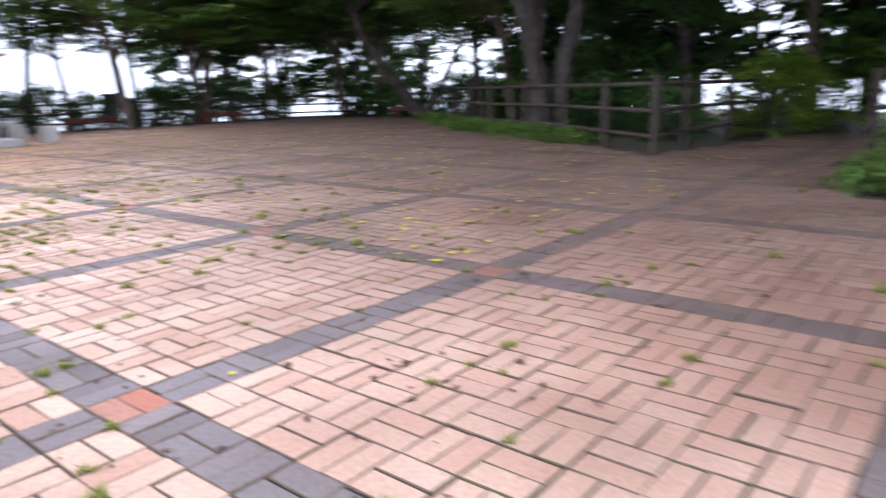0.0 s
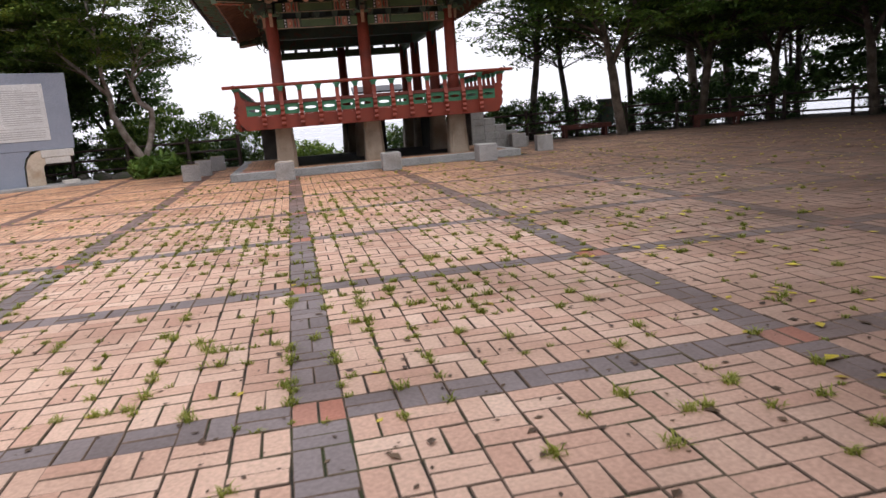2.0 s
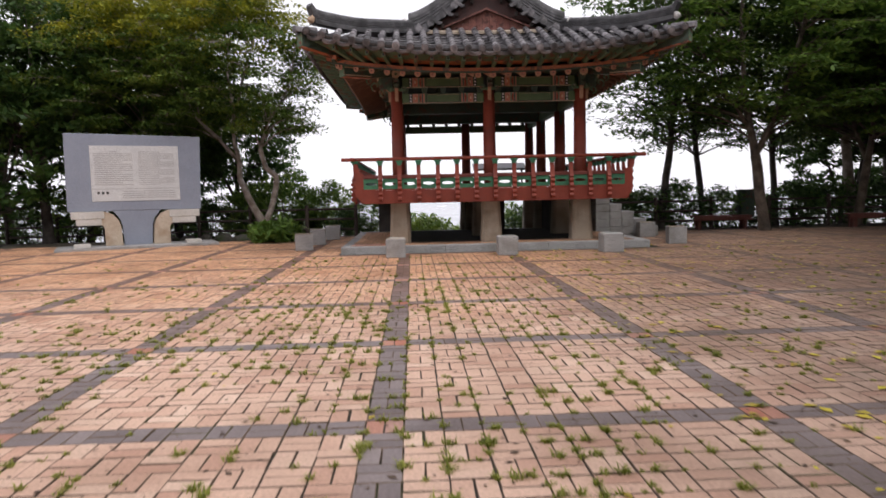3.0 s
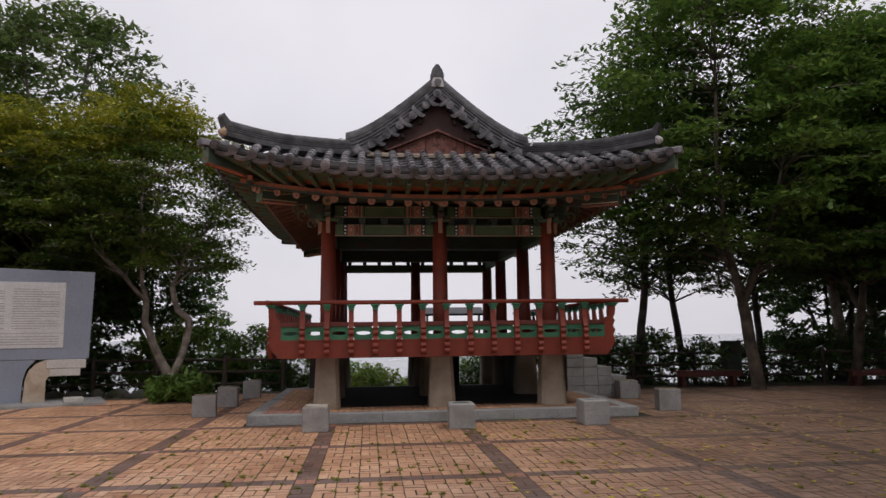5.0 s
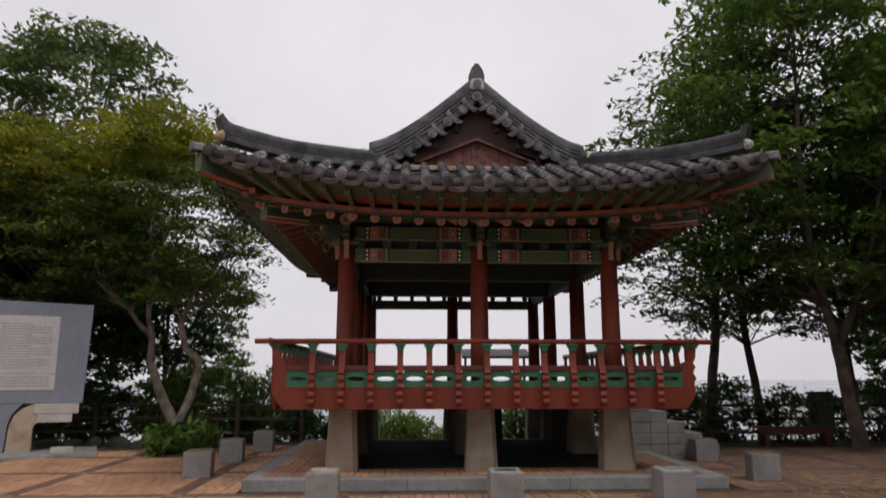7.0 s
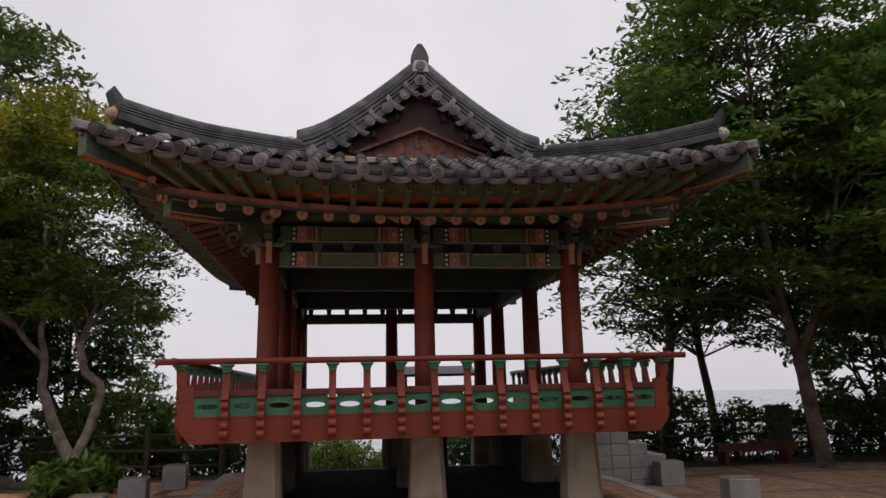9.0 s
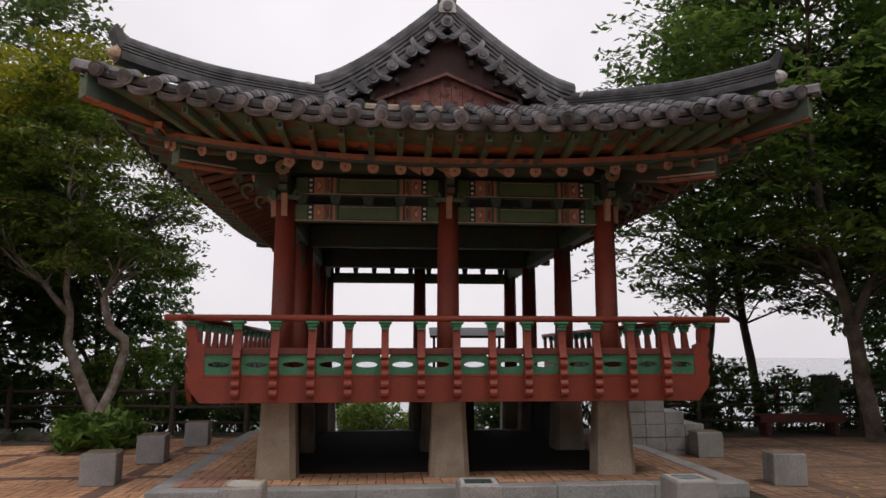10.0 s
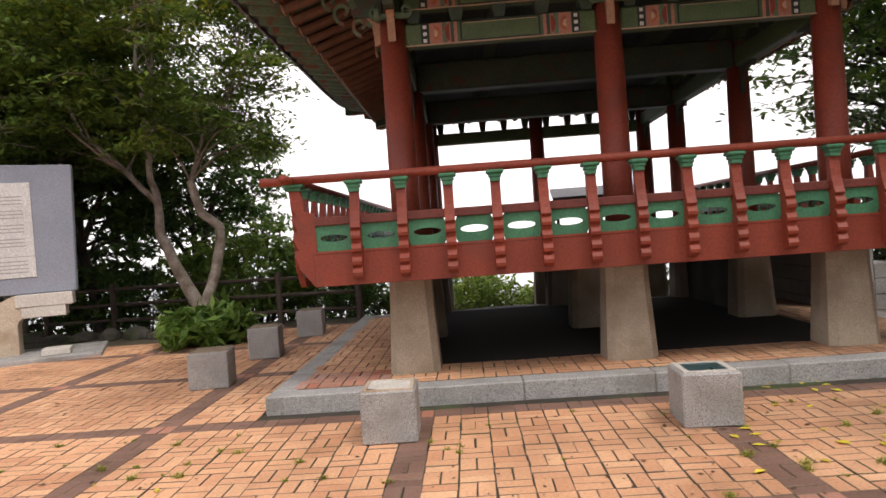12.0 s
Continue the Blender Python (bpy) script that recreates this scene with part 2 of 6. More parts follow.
GREEN_PAINT = material("jade_green_paint", [(0.04, 0.165, 0.085), (0.055, 0.215, 0.11)], 0.6, 3, 50, 0.15)
GREEN_DARK = material("deep_green_paint", [(0.036, 0.058, 0.042), (0.06, 0.088, 0.06)], 0.65, 3, 50, 0.15, stain=((0.085, 0.045, 0.032), 5.0, 0.55, 0.64))
GREEN_MID = material("leaf_green_paint", [(0.065, 0.105, 0.042), (0.095, 0.145, 0.058)], 0.65, 3, 50, 0.15)
EAVE_GREEN = material("faded_green_paint", [(0.085, 0.145, 0.085), (0.135, 0.20, 0.12)], 0.7, 5, 50, 0.15, stain=((0.17, 0.075, 0.045), 6.5, 0.53, 0.6))
ORANGE = material("vermilion_paint", [(0.36, 0.10, 0.042), (0.48, 0.15, 0.062)], 0.65, 3, 50, 0.15, stain=((0.13, 0.075, 0.05), 5.5, 0.54, 0.62))
PINK = material("faded_pink_paint", [(0.38, 0.15, 0.105), (0.46, 0.2, 0.14)], 0.65, 5, 50, 0.1)
RAFTER_BROWN = material("red_brown_paint", [(0.13, 0.06, 0.04), (0.19, 0.095, 0.06)], 0.7, 4, 50, 0.15)
TONGUE = material("faded_tan_paint", [(0.34, 0.17, 0.10), (0.46, 0.27, 0.17)], 0.7, 6, 50, 0.15)
CREAM = material("cream_paint", [(0.50, 0.34, 0.22), (0.58, 0.42, 0.28)], 0.7, 4, 50, 0.15)
WHITE = material("white_paint", [(0.62, 0.62, 0.6), (0.75, 0.75, 0.73)], 0.7, 4, 50, 0.1)
BLACK = material("black_paint", [(0.012, 0.012, 0.012), (0.02, 0.02, 0.02)], 0.6, 4, 50, 0.1)
TILE = material("grey_roof_tile", [(0.095, 0.088, 0.094), (0.19, 0.176, 0.182), (0.31, 0.29, 0.295)], 0.58, 5, 60, 0.4, vary=0.3, stain=((0.05, 0.048, 0.048), 1.8, 0.5, 0.66))
TILE_DARK = material("dark_ridge_tile", [(0.05, 0.048, 0.05), (0.095, 0.092, 0.096), (0.15, 0.147, 0.15)], 0.6, 6, 60, 0.4, vary=0.25, stain=((0.035, 0.034, 0.034), 2.2, 0.5, 0.66))
PLASTER = material("lime_plaster", [(0.5, 0.47, 0.44), (0.7, 0.68, 0.66)], 0.9, 7, 50, 0.4)
GABLE_WOOD = material("weathered_red_board", [(0.2, 0.065, 0.048), (0.32, 0.14, 0.11)], 0.75, 5, 30, 0.3, vary=0.22, stain=((0.10, 0.04, 0.03), 9.0, 0.52, 0.62))
# red board with the verge's shadow put into its dark colour
BARGE = material("shadowed_red_bargeboard", [(0.045, 0.02, 0.017), (0.075, 0.032, 0.026)], 0.75, 5, 30, 0.3)
OLD_WOOD = material("dark_old_timber", [(0.03, 0.022, 0.018), (0.055, 0.038, 0.03)], 0.8, 4, 40, 0.3, vary=0.1)
CEIL_WOOD = material("dark_ceiling_board", [(0.028, 0.04, 0.032), (0.045, 0.055, 0.042)], 0.8, 3, 40, 0.2)
SIGN_BLUE = material("blue_grey_paint", [(0.235, 0.26, 0.32), (0.28, 0.305, 0.365)], 0.7, 1.2, 60, 0.1, stain=((0.2, 0.22, 0.26), 0.8, 0.55, 0.75))
SIGN_WHITE = material("white_notice_sheet", [(0.55, 0.55, 0.55), (0.64, 0.64, 0.63)], 0.5, 2, 40, 0.02)
SIGN_TEXT = material("faded_print", [(0.30, 0.29, 0.28), (0.38, 0.37, 0.36)], 0.6, 10, 80, 0.0)
TAN_STONE = material("tan_stone", [(0.42, 0.33, 0.24), (0.55, 0.46, 0.36)], 0.8, 2, 50, 0.3, stain=((0.3, 0.2, 0.12), 1.5, 0.55, 0.72))
PALE_STONE = material("pale_stone", [(0.5, 0.47, 0.42), (0.6, 0.57, 0.53)], 0.8, 2, 50, 0.2)
FENCE = material("brown_log_concrete", [(0.055, 0.038, 0.03), (0.09, 0.065, 0.05)], 0.85, 3, 40, 0.4)
BENCH_RED = material("red_bench_board", [(0.10, 0.03, 0.022), (0.15, 0.045, 0.03)], 0.7, 3, 40, 0.2)
METAL = material("grey_metal", [(0.25, 0.25, 0.26), (0.33, 0.33, 0.34)], 0.4, 3, 40, 0.05, metal=0.8)
TEAL_PLATE = material("teal_plate", [(0.035, 0.075, 0.08), (0.06, 0.115, 0.12)], 0.3, 5, 60, 0.1, metal=0.2)
DIRT = material("dry_dirt", [(0.17, 0.12, 0.075), (0.26, 0.2, 0.13)], 0.95, 8, 60, 0.5)
BARK = material("bark", [(0.035, 0.028, 0.023), (0.075, 0.062, 0.053), (0.13, 0.112, 0.096)], 0.9, 3.5, 22, 0.8)
BARK_WARM = material("warm_brown_bark", [(0.06, 0.045, 0.034), (0.13, 0.098, 0.072), (0.2, 0.155, 0.118)], 0.9, 3.5, 22, 0.8)
BARK_PALE = material("pale_bark", [(0.13, 0.095, 0.07), (0.24, 0.20, 0.165), (0.34, 0.30, 0.26)], 0.9, 4, 20, 0.8)
LEAF_MAPLE = leaf_material("maple_leaf", (0.045, 0.085, 0.016), (0.105, 0.17, 0.03), (0.25, 0.30, 0.045))
LEAF_MAPLE_TOP = leaf_material("yellowing_maple_leaf", (0.12, 0.15, 0.015), (0.30, 0.31, 0.03), (0.52, 0.46, 0.05))
LEAF_LIGHT = leaf_material("pale_green_leaf", (0.06, 0.10, 0.03), (0.15, 0.22, 0.065), (0.27, 0.34, 0.11))
LEAF_DARK = leaf_material("dark_leaf", (0.03, 0.07, 0.02), (0.08, 0.15, 0.036), (0.17, 0.26, 0.06))
LEAF_GREEN = leaf_material("green_leaf", (0.05, 0.10, 0.02), (0.13, 0.225, 0.042), (0.28, 0.38, 0.07), 0.42)
LEAF_MID = leaf_material("mid_green_leaf", (0.04, 0.085, 0.024), (0.10, 0.17, 0.044), (0.20, 0.28, 0.07), 0.4)
LEAF_SHRUB = leaf_material("shrub_leaf", (0.06, 0.12, 0.022), (0.16, 0.265, 0.05), (0.33, 0.43, 0.10))
LEAF_BRIGHT = leaf_material("bright_shrub_leaf", (0.09, 0.16, 0.02), (0.18, 0.27, 0.035), (0.32, 0.38, 0.06))
GRASS = leaf_material("grass_blade", (0.15, 0.18, 0.025), (0.30, 0.32, 0.055), (0.44, 0.42, 0.12))
FALLEN = leaf_material("fallen_yellow_leaf", (0.3, 0.2, 0.04), (0.6, 0.48, 0.05), (0.75, 0.65, 0.08), 0.1)
FALLEN_BROWN = leaf_material("fallen_brown_leaf", (0.05, 0.03, 0.018), (0.10, 0.06, 0.035), (0.17, 0.11, 0.06), 0.1)
# pale base colour carries the distant haze
WATER = material("haze_pale_water", [(0.35, 0.37, 0.4), (0.42, 0.44, 0.46)], 0.25, 0.01, 0.2, 0.02)


# ---- mesh helpers ----
def thing(name, label, category, group="", kind="", at=(0, 0, 0), yaw=0):
    ob = new(name)
    ob.matrix_basis = pose(*at, 0, 0, yaw)
    return tagged(ob, label, category, group, kind)


def part(name, bm, mat, parent=None, label="", smooth=False):
    me = bpy.data.meshes.new(name)
    bm.to_mesh(me)
    bm.free()
    me.materials.append(mat)
    if smooth:
        for p in me.polygons:
            p.use_smooth = True
    ob = new(name, me)
    if parent is not None:
        ob.parent = parent
    if label:
        ob["label"] = label
    return ob


def mesh_part(name, verts, faces, mat, parent=None, label="", smooth=False):
    me = bpy.data.meshes.new(name)
    me.from_pydata(verts, [], faces)
    me.materials.append(mat)
    if smooth:
        me.polygons.foreach_set("use_smooth", [True] * len(me.polygons))
    me.update()
    ob = new(name, me)
    if parent is not None:
        ob.parent = parent
    if label:
        ob["label"] = label
    return ob


def share(name, ob, parent, m):
    """Another object on ob's mesh."""
    o = new(name, ob.data)
    o.parent = parent
    o.matrix_basis = m
    return o


def box(bm, x0, x1, y0, y1, z0, z1, bevel=0.0, m=None):
    r = bmesh.ops.create_cube(bm, size=1)
    vs = r["verts"]
    bmesh.ops.scale(bm, vec=(x1 - x0, y1 - y0, z1 - z0), verts=vs)
    bmesh.ops.translate(bm, vec=((x0 + x1) / 2, (y0 + y1) / 2, (z0 + z1) / 2), verts=vs)
    if bevel:
        es = list({e for v in vs for e in v.link_edges})
        res = bmesh.ops.bevel(bm, geom=es, offset=bevel, segments=1, affect="EDGES")
        vs = list({v for f in res["faces"] for v in f.verts} | {v for v in vs if v.is_valid})
    if m is not None:
        bmesh.ops.transform(bm, matrix=m, verts=vs)
    return bm


def boxed(x0, x1, y0, y1, z0, z1, bevel=0.0):
    return box(bmesh.new(), x0, x1, y0, y1, z0, z1, bevel)


def tube(bm, p, q, r0, r1=None, n=12, caps=True):
    p, q = Vector(p), Vector(q)
    d = q - p
    r = bmesh.ops.create_cone(bm, cap_ends=caps, segments=n, radius1=r0, radius2=r0 if r1 is None else r1, depth=d.length)
    rot = d.to_track_quat("Z", "Y").to_matrix().to_4x4()
    bmesh.ops.transform(bm, matrix=Matrix.Translation((p + q) / 2) @ rot, verts=r["verts"])
    return bm


def extrude(bm, outline, axis, a, b, m=None):
    """A prism: outline of 2D points, extruded along axis ('x' or 'y' or 'z') from a to b."""
    def at(u, v, w):
        return {"x": (w, u, v), "y": (u, w, v), "z": (u, v, w)}[axis]
    lo = [bm.verts.new(at(u, v, a)) for u, v in outline]
    hi = [bm.verts.new(at(u, v, b)) for u, v in outline]
    k = len(outline)
    fs = [bm.faces.new(lo), bm.faces.new(hi)]
    for i in range(k):
        fs.append(bm.faces.new((lo[i], lo[(i + 1) % k], hi[(i + 1) % k], hi[i])))
    bmesh.ops.recalc_face_normals(bm, faces=fs)
    if m is not None:
        bmesh.ops.transform(bm, matrix=m, verts=lo + hi)
    return bm


def beam_between(bm, p, q, w, h):
    """A straight timber of width w and height h from p to q, upright sides."""
    p, q = Vector(p), Vector(q)
    d = (q - p).normalized()
    side = Vector((-d.y, d.x, 0)).normalized() * (w / 2)
    up = Vector((0, 0, h / 2))
    vs = [bm.verts.new(c + s * side + u * up) for c in (p, q) for s in (-1, 1) for u in (-1, 1)]
    for f in ((0, 1, 3, 2), (4, 6, 7, 5), (0, 4, 5, 1), (2, 3, 7, 6), (0, 2, 6, 4), (1, 5, 7, 3)):
        bm.faces.new([vs[i] for i in f])
    return bm


def sweep(bm, pts, profile, close=True):
    """A section (offset sideways, offset up) carried along points, sides kept level."""
    rings = []
    for i, p in enumerate(pts):
        a, b = Vector(pts[max(i - 1, 0)]), Vector(pts[min(i + 1, len(pts) - 1)])
        d = b - a
        s = Vector((d.y, -d.x, 0)).normalized()
        rings.append([bm.verts.new(Vector(p) + s * u + Vector((0, 0, v))) for u, v in profile])
    k = len(profile)
    for r0, r1 in zip(rings, rings[1:]):
        for j in range(k if close else k - 1):
            bm.faces.new((r0[j], r0[(j + 1) % k], r1[(j + 1) % k], r1[j]))
    if close:
        bm.faces.new(rings[0])
        bm.faces.new(rings[-1][::-1])
    bmesh.ops.recalc_face_normals(bm, faces=bm.faces[:])
    return bm


# ---- ground, water ----
PLAZA = [(-16, -9), (-16, 19.5), (-9.5, 20.2), (-5.2, 20.6), (-3.6, 21.9), (-1.5, 21.6), (6.6, 21.6), (7.6, 20.6), (12.5, 20.4), (18.5, 19.5), (20.8, 16), (19.5, 12),
         (14.0, 6.5), (12.6, 3.6), (9.7, -0.3), (15.5, -1.5), (15.5, -3.6), (9.6, -3.0), (6.7, -3.8), (5.6, -9)]


def inside(x, y, poly):
    hit = False
    for (x0, y0), (x1, y1) in zip(poly, poly[1:] + poly[:1]):
        if (y0 > y) != (y1 > y) and x < (x1 - x0) * (y - y0) / (y1 - y0) + x0:
            hit = not hit
    return hit


def ground_height(x, y):
    d = math.hypot(x - 3, y - 8)
    far = max(0.0, d - 24.0)
    rear = max(0.0, y - 22.6)
    return -0.03 - 0.30 * rear * min(1, rear / 6) - 0.22 * far * min(1, far / 20) if d < 600 else -150.0


gv, gf = [], []
rings = [0.0] + [24 * (i / 14) for i in range(1, 15)] + [26, 28, 31, 35, 40, 48, 60, 80, 110, 160, 300, 600, 1200, 3000]
for r in rings[1:]:
    for k in range(64):
        a = 2 * math.pi * k / 64
        x, y = 3 + r * math.cos(a), 8 + r * math.sin(a)
        gv.append((x, y, max(-60, ground_height(x, y)) + (noise.noise((x * 0.4, y * 0.4, 0)) * 0.12 if 24 < r < 200 else 0)))
gv.append((3, 8, -0.03))
for i in range(len(rings) - 2):
    for k in range(64):
        gf.append((i * 64 + k, i * 64 + (k + 1) % 64, (i + 1) * 64 + (k + 1) % 64, (i + 1) * 64 + k))
for k in range(64):
    gf.append((len(gv) - 1, k, (k + 1) % 64))
tagged(mesh_part("ground", gv, gf, SOIL, None, "", True), "dark soil and leaf litter of a wooded hilltop", "ground", kind="structure")
# sheet added for the white, hazy distance under the horizon
bm = bmesh.new()
bmesh.ops.create_circle(bm, cap_ends=True, segments=64, radius=4000, matrix=Matrix.Translation((0, 0, -28)))
tagged(part("water", bm, WATER), "water far below the hill, with white haze in its pale colour", "water", kind="structure")
bm = bmesh.new()
bm.faces.new([bm.verts.new((x, y, -0.012)) for x, y in PLAZA])
pavement = tagged(part("pavement", bm, JOINT), "clay paver plaza in basket weave with grey bands and grassy joints", "pavement", kind="structure")

# ---- pavilion ----
CX, CY = 2.17, 19.45
COLX = (-2.28, 0.0, 2.28)
COLY = (-3.80, -1.40, 1.50, 3.80)
DECK_X, DECK_Y = 3.35, 4.55
EX, EY, JX, JY = 4.38, 5.75, 1.85, 3.65
Z0, RISE, LIFT, BOW, TOP, EZ = 4.56, 0.80, 0.42, 0.24, 1.32, 4.64
pavilion = thing("pavilion", "traditional red and green painted timber pavilion raised on stone pillars", "pavilion", at=(CX, CY, 0))

# stone pillars and columns
for ix, px in enumerate(COLX):
    for iy, py in enumerate(COLY):
        bm = bmesh.new()
        prof = []
        for z, w in ((0.17 if iy < 3 else -1.2, 0.265), (0.24, 0.262), (1.0, 0.225), (1.22, 0.222)):
            c = 0.07
            prof.append([bm.verts.new((px + sx, py + sy, z)) for sx, sy in ((-w + c, -w), (w - c, -w), (w, -w + c), (w, w - c), (w - c, w), (-w + c, w), (-w, w - c), (-w, -w + c))])
        for a, b in zip(prof, prof[1:]):
            for j in range(8):
                bm.faces.new((a[j], a[(j + 1) % 8], b[(j + 1) % 8], b[j]))
        bm.faces.new(prof[-1])
        bm.faces.new(prof[0][::-1])
        part("stone_pillar", bm, GRANITE_WORN, pavilion, "weathered tapered granite pillar")
        if ix == 1 and iy in (1, 2):
            continue
        bm = bmesh.new()
        tube(bm, (px, py, 1.35), (px, py, 2.6), 0.158, 0.155, 24)
        tube(bm, (px, py, 2.6), (px, py, 3.97), 0.155, 0.143, 24)
        bmesh.ops.remove_doubles(bm, verts=bm.verts[:], dist=0.001)
        part("column", bm, RED_PAINT, pavilion, "round red painted timber column", True)

# floor of the deck and its timbers
part("deck_floor", boxed(-DECK_X + 0.06, DECK_X - 0.06, -DECK_Y + 0.06, DECK_Y - 0.06, 1.28, 1.37), OLD_WOOD, pavilion, "dark timber deck floor")
for py in COLY:
    part("floor_beam", boxed(-DECK_X + 0.1, DECK_X - 0.1, py - 0.1, py + 0.1, 1.06 + 0.162, 1.278), OLD_WOOD, pavilion)


def oval_panel(w, h, ow, oh, thick):
    """A board with an oval hole through it; faces -y."""
    bm = bmesh.new()
    k = 24
    out = []
    for i in range(k):
        a = 2 * math.pi * (i + 0.5) / k
        c, s = math.cos(a), math.sin(a)
        f = 1 / max(abs(c) / (w / 2), abs(s) / (h / 2))
        out.append((c * f, s * f))
    rows = []
    for y in (-thick / 2, thick / 2):
        rows.append([bm.verts.new((u, y, v)) for u, v in out])
        rows.append([bm.verts.new((ow / 2 * math.cos(2 * math.pi * (i + 0.5) / k), y, oh / 2 * math.sin(2 * math.pi * (i + 0.5) / k))) for i in range(k)])
    o0, i0, o1, i1 = rows
    for i in range(k):
        j = (i + 1) % k
        for a, b in ((o0, i0), (i0, i1), (i1, o1), (o1, o0)):
            bm.faces.new((a[i], a[j], b[j], b[i]))
    bmesh.ops.recalc_face_normals(bm, faces=bm.faces[:])
    return bm


def post_outline():
    """Side view of a railing post: straight shaft above, a scalloped nose below, nose towards -y."""
    pts = [(0.035, 1.24), (0.035, 2.13), (-0.015, 2.13), (-0.03, 2.0), (-0.045, 1.9), (-0.075, 1.80), (-0.105, 1.74)]
    for z in (1.66, 1.535, 1.41, 1.30):
        pts += [(-0.075, z + 0.055), (-0.098, z + 0.035), (-0.118, z), (-0.112, z - 0.03), (-0.08, z - 0.05)]
    return pts + [(-0.045, 1.235)]


panel_mesh = post_mesh = cap_mesh = None


def railing(half, m, count, pitch, post_at_ends=True):
    """One side of the balcony: fascia, rails, pierced panels and posts; faces -y, y = 0 is the fascia's face. m places it."""
    global panel_mesh, post_mesh, cap_mesh
    inv = m
    n_pan = count + 1
    reach = (count - 1) / 2 * pitch + pitch * 0.88
    bm = boxed(-half + 0.2, half - 0.2, 0.0, 0.06, 1.18, 1.50, 0.004)
    o = part("fascia_board", bm, RED_PAINT, pavilion, "wide red painted fascia board")
    o.matrix_basis = inv
    for s in (-1, 1):
        pr = [(s * reach, 1.502), (s * reach, 1.90), (s * (reach + 0.10), 1.93), (s * (half - 0.13), 2.03), (s * (half - 0.10), 2.16), (s * (half + 0.005), 2.16), (s * (half - 0.015), 1.97),
              (s * (half - 0.055), 1.90), (s * (half - 0.02), 1.84), (s * (half - 0.06), 1.74), (s * (half - 0.015), 1.66), (s * (half - 0.06), 1.55), (s * (half - 0.03), 1.48), (s * (half - 0.06), 1.36),
              (s * (half - 0.2), 1.18), (s * (half - 0.202), 1.502)]
        o = part("end_board", extrude(bmesh.new(), pr, "y", 0.0, 0.06), RED_PAINT, pavilion, "red end board with scalloped edge")
        o.matrix_basis = inv
    o = part("lower_rail", boxed(-reach, reach, -0.015, 0.075, 1.775, 1.86, 0.008), RED_DARK, pavilion)
    o.matrix_basis = inv
    o = part("panel_sill", boxed(-reach, reach, -0.004, 0.058, 1.502, 1.525), RED_PAINT, pavilion)
    o.matrix_basis = inv
    bm = tube(bmesh.new(), (-half - 0.27, 0.01, 2.235), (half + 0.27, 0.01, 2.235), 0.042, n=14)
    o = part("handrail", bm, RED_PAINT, pavilion, "round red handrail", True)
    o.matrix_basis = inv
    for k in range(n_pan):
        x = (k - count / 2) * pitch
        if panel_mesh is None:
            panel_mesh = part("pierced_panel", oval_panel(0.372, 0.25, 0.27, 0.07, 0.035), GREEN_PAINT, pavilion, "green panel with an oval hole")
            panel_mesh.matrix_basis = inv @ pose(x, 0.03, 1.65)
        else:
            share("pierced_panel", panel_mesh, pavilion, inv @ pose(x, 0.03, 1.65))
    xs = [(k - (count - 1) / 2) * pitch for k in range(count)]
    for x in xs:
        if post_mesh is None:
            post_mesh = part("railing_post", extrude(bmesh.new(), post_outline(), "x", -0.047, 0.047), RED_PAINT, pavilion, "red post with scalloped foot")
            post_mesh.matrix_basis = inv @ pose(x, 0, 0)
            bm = boxed(-0.05, 0.05, -0.05, 0.05, 2.085, 2.125, 0.004)
            box(bm, -0.062, 0.062, -0.06, 0.06, 2.125, 2.16, 0.008)
            box(bm, -0.085, 0.085, -0.075, 0.075, 2.16, 2.198, 0.012)
            cap_mesh = part("capital", bm, GREEN_PAINT, post_mesh, "green stepped capital")
        else:
            o = share("railing_post", post_mesh, pavilion, inv @ pose(x, 0, 0))
            share("capital", cap_mesh, o, Matrix())
    for s in (-1, 1):
        o = part("end_capital", box(boxed(-0.1, 0.1, -0.06, 0.06, 2.165, 2.196, 0.01), -0.07, 0.07, -0.05, 0.05, 2.13, 2.165, 0.006), GREEN_PAINT, pavilion)
        o.matrix_basis = inv @ pose(s * (half - 0.05), 0.03, 0)


railing(DECK_X + 0.045, pose(0.04, -DECK_Y, 0), 13, 0.459)
part("fascia_board", boxed(-DECK_X + 0.02, DECK_X - 0.02, DECK_Y - 0.06, DECK_Y, 1.18, 1.40, 0.004), RED_PAINT, pavilion)
railing(DECK_Y, pose(-DECK_X, 0, 0, 0, 0, -90), 18, 0.462)
railing(DECK_Y, pose(DECK_X, 0, 0, 0, 0, 90), 18, 0.462)

# painted tie beams with their patterned ends


